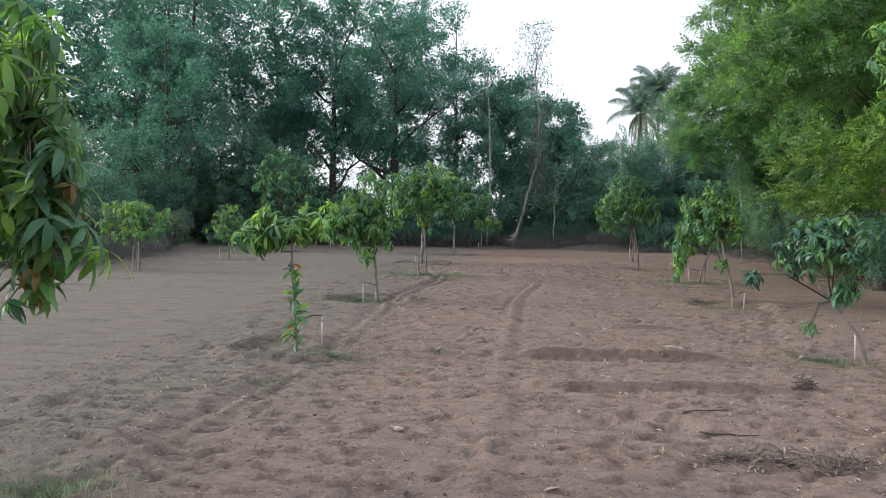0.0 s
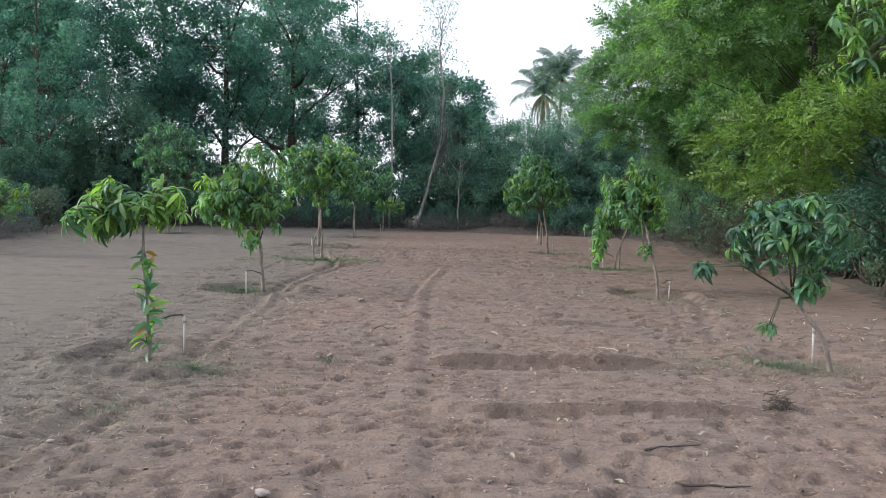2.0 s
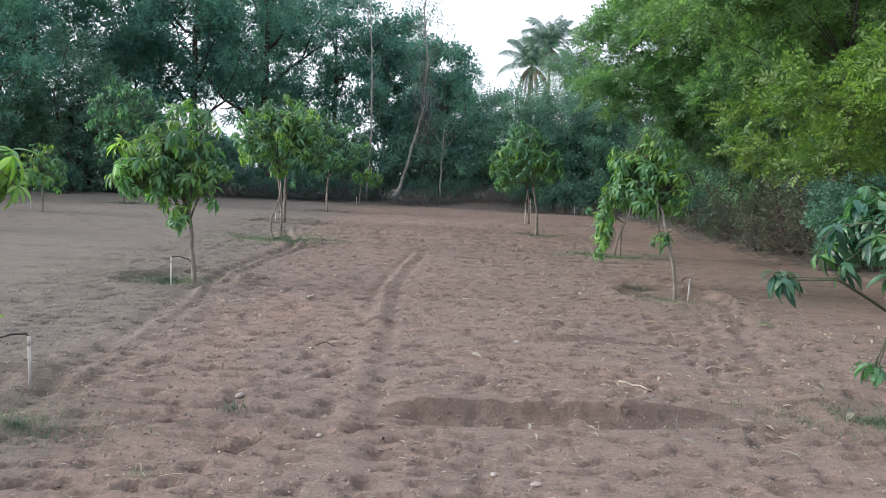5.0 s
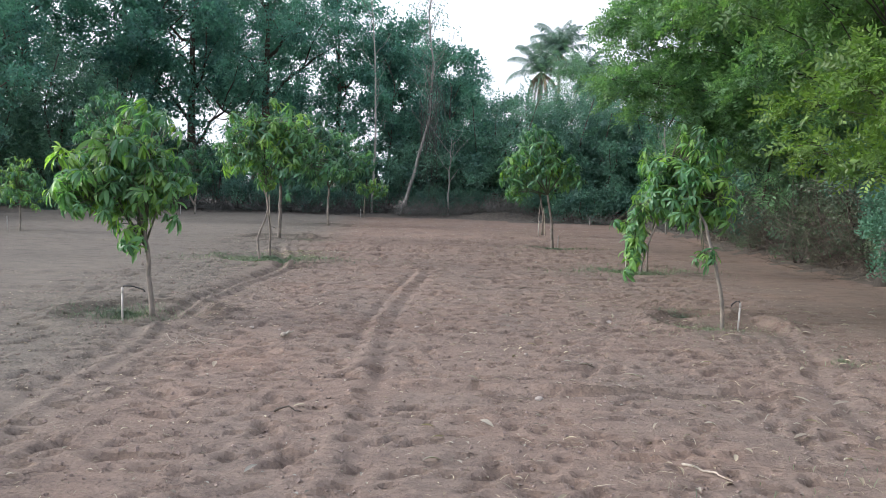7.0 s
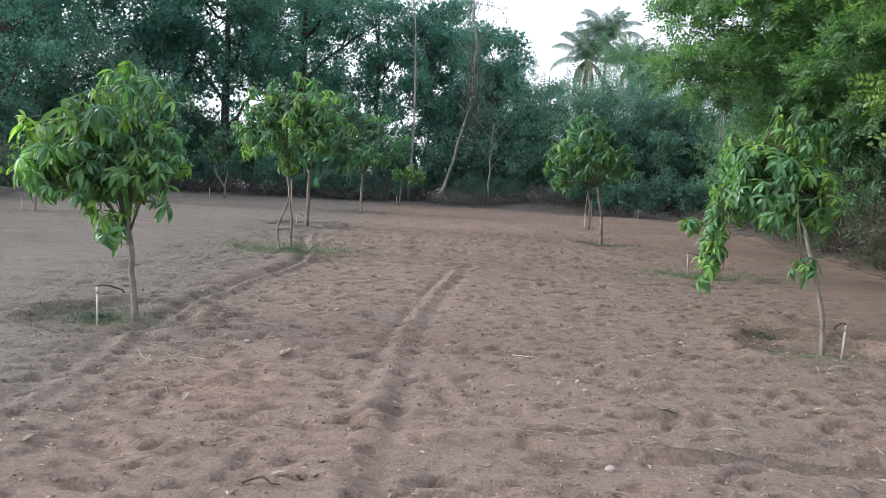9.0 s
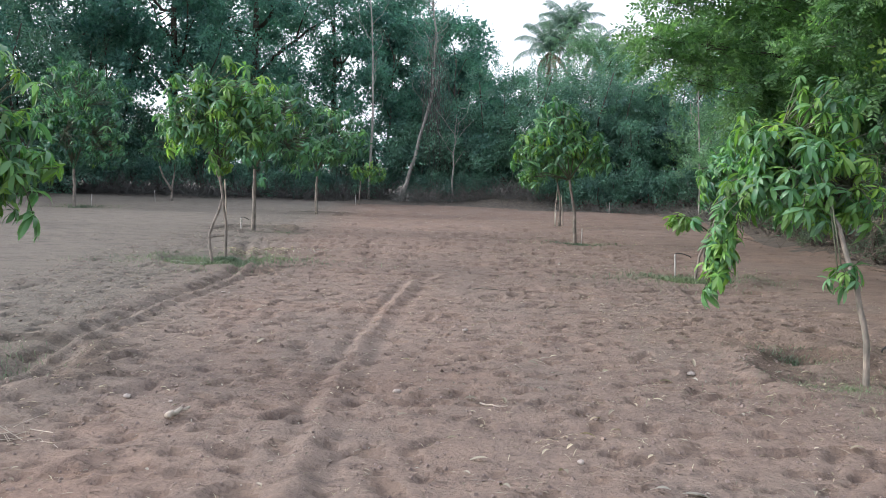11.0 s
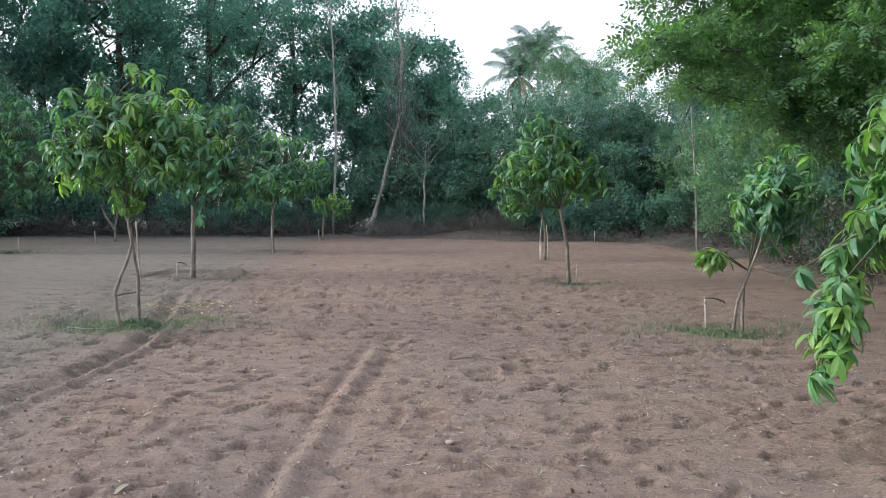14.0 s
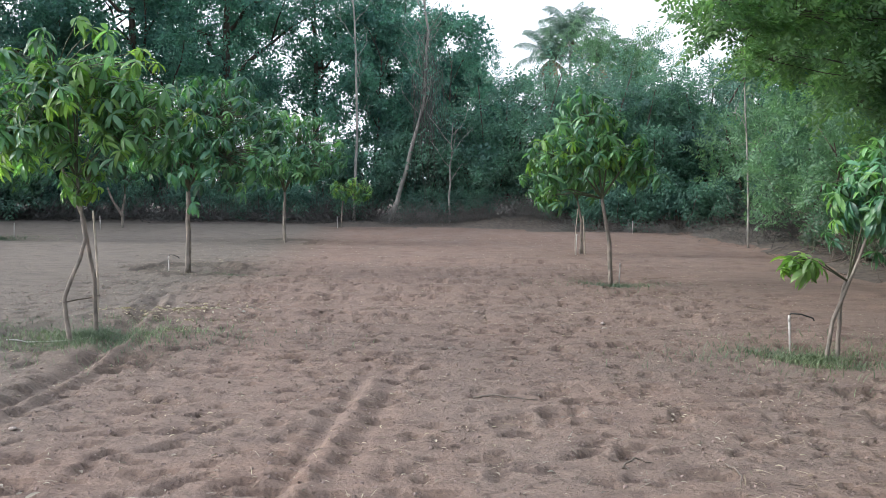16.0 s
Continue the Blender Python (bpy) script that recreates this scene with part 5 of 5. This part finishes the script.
for i, (x, y, h, lean) in enumerate([(-2.32, 22.85, 1.25, -0.02), (-10.02, 22.3, 0.9, 0.03), (-10.2, 22.35, 0.7, 0.04), (4.42, 33.15, 1.0, 0.03), (4.62, 33.1, 0.85, -0.06), (-2.46, 36.1, 0.7, -0.03)]):
    stake(x, y, h, lean, 330 + i)
r = np.random.default_rng(340)
brace = new("brace_stick", tube_mesh("brace_stick", [(wander((-2.47, 22.42, 0.38), (-2.27, 22.82, 0.40), 3, 0.01, r), [0.008] * 4)], TWIG, 6))
tagged(brace, "short twig tied between stem and stake", "stick")

# ---- litter on the field ----
def litter_leaf(x, y, size, turn, material, label):
    v, f = blade(size, size * 0.3, 0.5, (0, 0, 0), 0, 0.2, 4, 0.35)
    ob = new("fallen_leaf", mesh_from("fallen_leaf", v, f, material, True))
    ob.matrix_basis = pose(x, y, gz(x, y) + 0.008, 4, -6, turn)
    return tagged(ob, label, "leaf", "fallen leaves on the soil")


def stone(x, y, s, seed):
    bm = bmesh.new()
    bmesh.ops.create_icosphere(bm, subdivisions=2, radius=0.75)
    r = np.random.default_rng(seed)
    ax = r.normal(size=(5, 3))
    for v in bm.verts:
        k = 1 + 0.14 * sum(math.sin(2.2 * float(np.dot(a, v.co)) + i) for i, a in enumerate(ax)) / 2
        v.co = Vector((v.co.x * s * k, v.co.y * s * 0.8 * k, v.co.z * s * 0.48 * k))
    me = bpy.data.meshes.new("stone")
    bm.to_mesh(me)
    bm.free()
    me.materials.append(STONE)
    ob = new("stone", me)
    ob.matrix_basis = pose(x, y, gz(x, y) + s * 0.25, 0, 0, seed * 40)
    return tagged(ob, "small pale stone lying on the soil", "stone", "stones on the field")


for i, (x, y, s) in enumerate([(-0.75, 6.16, 0.055), (-2.14, 6.96, 0.03), (-0.81, 10.15, 0.05), (-0.21, 9.42, 0.03), (-0.9, 14.9, 0.022), (0.95, 8.58, 0.04), (1.35, 12.29, 0.04), (1.48, 13.97, 0.03), (-1.2, 15.0, 0.04),
                               (0.49, 15.34, 0.045), (2.73, 16.08, 0.05), (1.08, 17.65, 0.045), (3.02, 23.9, 0.04), (2.95, 23.5, 0.045), (-1.6, 19.5, 0.035), (1.6, 24.5, 0.04), (0.75, 8.7, 0.03)]):
    stone(x, y, s, 400 + i)
for i, (x, y, s, t) in enumerate([(-1.18, 13.2, 0.17, 95), (-0.7, 16.7, 0.15, 70), (-0.44, 10.65, 0.13, 60), (1.94, 9.95, 0.15, 110), (2.56, 9.72, 0.2, 175), (3.37, 12.34, 0.17, 130), (3.52, 12.31, 0.18, 5), (3.22, 9.85, 0.2, 50),
                                  (2.54, 9.07, 0.15, 135), (2.87, 11.51, 0.15, 20), (2.0, 13.46, 0.17, 165), (2.31, 13.01, 0.2, 170), (0.55, 5.1, 0.13, 120), (0.25, 4.9, 0.12, 20), (1.1, 8.2, 0.12, 60), (-1.7, 12.2, 0.12, 80),
                                  (0.9, 14.0, 0.12, 5), (-1.0, 18.3, 0.12, 60), (1.6, 16.4, 0.12, 10), (-0.36, 11.93, 0.10, 25), (2.3, 11.0, 0.12, 70), (1.2, 10.9, 0.1, 200)]):
    litter_leaf(x, y, s * 0.85, t, STRAW if i % 3 else DRY_LEAF, "dry curled pale leaf on the soil")


def stick(name, a, b, r0, seed, label, material=TWIG):
    r = np.random.default_rng(seed)
    za, zb = gz(*a) + r0, gz(*b) + r0
    pts = wander((*a, za), (*b, zb), 6, 0.02, r)
    pts = [(p[0], p[1], max(p[2], gz(p[0], p[1]) + r0 * 0.5)) for p in pts]
    return tagged(new(name, tube_mesh(name, [(pts, [r0 * (1 - 0.1 * i) for i in range(7)])], material, 6)), label, "stick", "sticks on the soil")


stick("stick", (1.42, 7.0), (1.8, 7.1), 0.008, 501, "dry brown stick lying on the soil", BARK_DARK)
stick("stick", (1.44, 6.45), (1.86, 6.42), 0.009, 502, "dry brown stick lying on the soil", BARK_DARK)
stick("stick", (1.03, 15.04), (1.2, 14.95), 0.006, 503, "thin pale stick lying on the soil", STAKE)
stick("stick", (-0.47, 11.84), (-0.29, 11.82), 0.009, 504, "short dark dry stick lying on the soil", BARK_DARK)
stick("stick", (1.98, 10.97), (2.15, 10.65), 0.008, 505, "thin pale peeled stick lying on the soil", STAKE)
stick("stick", (1.31, 20.45), (1.77, 20.34), 0.009, 506, "thin dry stick lying on the soil")
stick("stick", (2.02, 18.8), (2.21, 18.9), 0.007, 507, "short crooked twig lying on the soil")
stick("stick", (2.62, 18.87), (2.55, 18.46), 0.007, 508, "crooked twig lying on the soil")
stick("stick", (2.0, 9.6), (2.1, 9.9), 0.006, 509, "thin twig leaning on the low bank")
chunk = stick("wood_chunk", (-0.83, 14.58), (-0.74, 14.74), 0.022, 514, "pale weathered chunk of wood on the soil", STAKE)
tagged(chunk, category="wood")
r = np.random.default_rng(530)
twine_pts = [(x, y, gz(x, y) + 0.012) for x, y, z in wander((-3.01, 22.42, 0), (-2.27, 22.51, 0), 8, 0.01, r)]
tagged(new("drip_line", tube_mesh("drip_line", [(twine_pts, [0.006] * 9)], TWINE, 6)), "thin pale drip line lying in the grass", "hose")


def twig_heap(name, x, y, length, width, height, count, seed, label, turn=0.0, kind="", twig=0.25, material=TWIG, rad=0.006):
    """A heap of dry twigs."""
    r = np.random.default_rng(seed)
    lines = []
    for i in range(count):
        c = np.array([r.uniform(-1, 1) * length / 2, r.normal() * width / 3, 0])
        h = abs(r.normal()) * height * 0.5
        d = r.normal(size=3) * np.array([1, 1, 0.45])
        d = d / np.linalg.norm(d) * twig * r.uniform(0.4, 1.0)
        a, b = c - d / 2, c + d / 2
        a[2], b[2] = max(0.0, h - d[2] / 2), max(0.0, h + d[2] / 2)
        lines.append((wander(a, b, 2, 0.02, r), [rad, rad * 0.8, rad * 0.5]))
    ob = new(name, tube_mesh(name, lines, material, 4, False))
    ob.matrix_basis = pose(x, y, gz(x, y) + 0.004, 0, 0, turn)
    return tagged(ob, label, "brushwood", kind=kind)


twig_heap("brushwood", 1.82, 5.68, 1.0, 0.24, 0.04, 170, 510, "flat heap of dark dry twigs and leaves on the soil", -5, "", 0.22, TWIG, 0.004)
stick("stick", (1.38, 5.75), (1.85, 5.62), 0.022, 511, "dark weathered branch in the twig heap", BARK_DARK)
twig_heap("dry_tussock", 2.71, 8.06, 0.14, 0.13, 0.16, 230, 512, "dry grey-brown uprooted grass tussock on the soil", 0, "", 0.15, BARK_DARK, 0.0035)
twig_heap("dead_creeper", -1.55, 14.2, 0.5, 0.35, 0.02, 30, 513, "tangle of pale dry stems on the soil", 0, "", 0.3, STAKE, 0.0026)

# brush and undergrowth along the foot of the woods
def thicket(name, places, spread, height, count, seed, label, material=TWIG, twig=0.9, rad=0.009):
    r = np.random.default_rng(seed)
    lines = []
    for i in range(count):
        x, y = places[int(r.integers(len(places)))]
        x, y = x + r.normal() * spread, y + r.normal() * spread * 0.7
        z = gz(x, y)
        ln = twig * r.uniform(0.4, 1.2)
        d = r.normal(size=3) * np.array([0.8, 0.6, 0.5]) + np.array([0, 0, 0.35])
        d = d / np.linalg.norm(d) * ln
        a = np.array([x, y, z + abs(r.normal()) * height * 0.45])
        lines.append((wander(a, a + d, 3, 0.05 * ln, r), [rad, rad * 0.8, rad * 0.6, rad * 0.35]))
    ob = new(name, tube_mesh(name, lines, material, 3, False))
    return tagged(ob, label, "brushwood", kind="stuff")


thicket("dry_brush", [(8.9, 21.5), (9.2, 23.0), (9.2, 24.5), (9.5, 26), (9.4, 27.5), (9.8, 29.5), (9.9, 31.5)], 0.55, 1.7, 3600, 520, "dense dry brown brushwood under the side trees", TWIG, 0.9, 0.006)
thicket("dry_brush", [(-14 + i * 1.1, 47.2 - 0.06 * i) for i in range(13)], 0.6, 0.4, 2200, 521, "low dead brushwood along the woodland foot", GREY_TWIG, 1.0, 0.012)
thicket("dry_brush", [(0.4 + i * 0.6, 45.4 - 0.1 * i) for i in range(10)], 0.45, 0.55, 3600, 522, "grey dead brush heaped along the back bank", BRUSH_GREY, 0.5, 0.006)
thicket("dry_brush", [(10.5, 33.5), (11.0, 35.5), (11.3, 37.5), (11.6, 39.5)], 0.6, 1.2, 1500, 523, "tangled dry brush under the hedge", GREY_TWIG, 0.9, 0.008)


thicket("dry_brush", [(6.3, 43.0), (7.3, 42.4), (8.2, 42.0), (9.2, 41.4), (10.2, 40.8), (9.6, 38.0), (9.8, 36.0)], 0.4, 0.3, 1300, 524, "low grey dead brush and litter at the field corner", BRUSH_GREY, 0.45, 0.006)


thicket("dry_brush", [(-13.4, 23.0), (-13.2, 24.6), (-13.3, 26.4), (-13.2, 28.2), (-13.5, 30.0), (-14.0, 32.0)], 0.6, 0.7, 1500, 525, "pale dry brush along the outer edge of the field", BRUSH_GREY, 0.7, 0.007)


# ---- grass ----
def grass_patch(x, y, rx_, ry_, count, height, seed, label):
    r = np.random.default_rng(seed)
    a, q = r.uniform(0, 6.283, count), np.minimum(np.abs(r.normal(size=count)) * 0.62, 1.3)
    xs, ys = x + np.cos(a) * q * rx_ * (1 + 0.3 * r.normal(size=count)), y + np.sin(a) * q * ry_ * (1 + 0.3 * r.normal(size=count))
    p = np.stack([xs, ys, gz_many(xs, ys) - 0.004], 1)
    v, f = blade(1.0, 0.06, 1.1, (0, 0, 0), 0, 1.2, 3, 0.1)
    spin = r.uniform(0, 6.283, count)
    rot = np.zeros((count, 3, 3))
    rot[:, 0, 0], rot[:, 0, 1], rot[:, 1, 0], rot[:, 1, 1], rot[:, 2, 2] = np.cos(spin), -np.sin(spin), np.sin(spin), np.cos(spin), 1
    vv, ff = scatter(v, f, p, rot, height * r.uniform(0.4, 1.2, count))
    return tagged(new("grass", mesh_from("grass", vv, ff, GRASS)), label, "grass", kind="stuff")


for i, (x, y, a, b, n, h) in enumerate([(-2.5, 4.55, 0.5, 0.35, 1100, 0.09), (-2.8, 15.9, 0.6, 0.5, 2000, 0.08), (-2.3, 22.6, 1.35, 0.95, 6000, 0.095), (3.5, 9.9, 1.05, 0.65, 2200, 0.07), (4.5, 21.85, 1.15, 0.8, 3600, 0.10),
                                        (3.95, 27.2, 1.0, 0.8, 1100, 0.09), (-9.6, 36.2, 1.1, 0.8, 900, 0.12), (3.8, 15.7, 1.4, 0.95, 2200, 0.045), (4.4, 13.9, 0.4, 0.4, 250, 0.06), (-1.9, 9.3, 1.0, 0.6, 2200, 0.055), (-2.1, 7.9, 0.9, 0.7, 900, 0.05), (2.6, 17.2, 1.2, 1.2, 250, 0.04), (-2.2, 28.6, 1.1, 0.5, 500, 0.06), (3.82, 16.7, 0.4, 0.35, 500, 0.07), (-0.8, 9.75, 0.15, 0.12, 60, 0.09), (-1.0, 8.6, 0.25, 0.2, 90, 0.05)]):
    grass_patch(x, y, a, b, n, h, 600 + i, "short sparse green grass round a tree base")

# pale crumbled litter between two trees of the inner row
r = np.random.default_rng(690)
n = 420
xs, ys = -1.9 + 0.45 * r.normal(size=n), 24.4 + 0.35 * r.normal(size=n)
v0, f0 = blade(1.0, 0.45, 0.7, (-0.5, 0, 0.05), 0, 0.3, 3, 0.5)
v, f = scatter(v0, f0, np.stack([xs, ys, gz_many(xs, ys) + 0.008], 1), turns(r.normal(size=(n, 3)) * 0.25 + np.array([0, 0, 1.0]), r), r.uniform(0.02, 0.07, n))
tagged(new("leaf_litter", mesh_from("leaf_litter", v, f, STRAW)), "patch of pale crumbled leaves on the soil", "leaves", kind="stuff")
n = 1100
xs, ys = -1.9 + 0.75 * r.normal(size=n), np.clip(8.0 + 1.1 * r.normal(size=n), 4.5, 11)
v0, f0 = blade(1.0, 0.10, 0.5, (-0.5, 0, 0.04), 0, 0.25, 3, 0.3)
v, f = scatter(v0, f0, np.stack([xs, ys, gz_many(xs, ys) + 0.01], 1), turns(r.normal(size=(n, 3)) * 0.25 + np.array([0, 0, 1.0]), r), r.uniform(0.02, 0.075, n))
tagged(new("straw_litter", mesh_from("straw_litter", v, f, DRY_LEAF)), "scatter of dry grass stems and straw on the soil", "straw", kind="stuff")
# clods, straw and leaf crumbs over the field
r = np.random.default_rng(700)
n = 26000
xs, ys = r.uniform(-4.4, 5.4, n), 3.4 + 27 * r.random(n) ** 1.15
cube = np.array([(-1, -1, -0.7), (1, -0.8, -0.7), (0.9, 1, -0.7), (-0.8, 0.9, -0.7), (-0.6, -0.5, 0.6), (0.6, -0.6, 0.7), (0.5, 0.6, 0.5), (-0.5, 0.6, 0.7)])
cf = np.array([(0, 1, 5, 4), (1, 2, 6, 5), (2, 3, 7, 6), (3, 0, 4, 7), (4, 5, 6, 7)])
v, f = scatter(cube, cf, np.stack([xs, ys, gz_many(xs, ys) + 0.003], 1), turns(r.normal(size=(n, 3)) * 0.5 + np.array([0, 0, 1.0]), r), 0.003 + 0.011 * r.random(n) ** 3)
tagged(new("soil_clods", mesh_from("soil_clods", v, f, CLOD, False)), "small crumbs and clods of dry soil", "clods", kind="stuff")
n = 14000
xs, ys = r.uniform(-4.6, 6.4, n), 3.4 + 34 * r.random(n) ** 0.95
v0, f0 = blade(1.0, 0.09, 0.3, (-0.5, 0, 0.02), 0, 0.1, 2, 0.2)
spin = r.uniform(0, 6.283, n)
v, f = scatter(v0, f0, np.stack([xs, ys, gz_many(xs, ys) + 0.006], 1), np.stack([np.stack([np.cos(spin), -np.sin(spin), 0 * spin], 1), np.stack([np.sin(spin), np.cos(spin), 0 * spin], 1), np.stack([0 * spin, 0 * spin, 0 * spin + 1], 1)], 1), r.uniform(0.015, 0.08, n))
tagged(new("straw_litter", mesh_from("straw_litter", v, f, STRAW)), "scattered bits of straw on the soil", "straw", kind="stuff")
n = 9000
xs, ys = r.uniform(-4.6, 6.6, n), 3.4 + 36 * r.random(n) ** 0.9
v0, f0 = blade(1.0, 0.45, 0.7, (-0.5, 0, 0.05), 0, 0.3, 3, 0.5)
spin = r.uniform(0, 6.283, n)
v, f = scatter(v0, f0, np.stack([xs, ys, gz_many(xs, ys) + 0.006], 1), np.stack([np.stack([np.cos(spin), -np.sin(spin), 0 * spin], 1), np.stack([np.sin(spin), np.cos(spin), 0 * spin], 1), np.stack([0 * spin, 0 * spin, 0 * spin + 1], 1)], 1), r.uniform(0.015, 0.05, n))
tagged(new("leaf_litter", mesh_from("leaf_litter", v, f, DRY_LEAF)), "scattered crumbled dry leaves on the soil", "leaves", kind="stuff")
n = 330
xs, ys = np.concatenate([r.uniform(0.5, 6.6, 210), r.normal(5.6, 0.8, 120)]), np.concatenate([r.uniform(5.2, 17, 210), r.normal(12.0, 1.8, 120)])
v0, f0 = blade(1.0, 0.30, 0.9, (-0.5, 0, 0.06), 0, 0.35, 4, 0.5)
v, f = scatter(v0, f0, np.stack([xs, ys, gz_many(xs, ys) + 0.008], 1), turns(r.normal(size=(n, 3)) * 0.2 + np.array([0, 0, 1.0]), r), r.uniform(0.05, 0.12, n))
tagged(new("leaf_litter", mesh_from("leaf_litter", v, f, STRAW)), "scattered whole dry mango leaves on the soil", "leaves", kind="stuff")
n = 170
xs, ys = r.normal(1.85, 0.5, n), r.normal(5.68, 0.13, n)
v, f = scatter(v0, f0, np.stack([xs, ys, gz_many(xs, ys) + 0.012], 1), turns(r.normal(size=(n, 3)) * 0.4 + np.array([0, 0, 1.0]), r), r.uniform(0.03, 0.09, n))
tagged(new("leaf_litter", mesh_from("leaf_litter", v, f, DRY_LEAF)), "crumpled dry leaves caught in the twig heap", "leaves", kind="stuff")
# thin dry stems, thicker towards the outer row
n = 1900
xs, ys = np.clip(r.normal(2.6, 1.7, n), -3.5, 6.5), r.uniform(8, 26, n)
v0, f0 = blade(1.0, 0.035, 0.4, (-0.5, 0, 0.03), 0, 0.05, 3, 0.3)
v, f = scatter(v0, f0, np.stack([xs, ys, gz_many(xs, ys) + 0.007], 1), turns(r.normal(size=(n, 3)) * 0.12 + np.array([0, 0, 1.0]), r), r.uniform(0.05, 0.16, n))
tagged(new("straw_litter", mesh_from("straw_litter", v, f, STRAW)), "thin dry stems lying on the soil", "straw", kind="stuff")
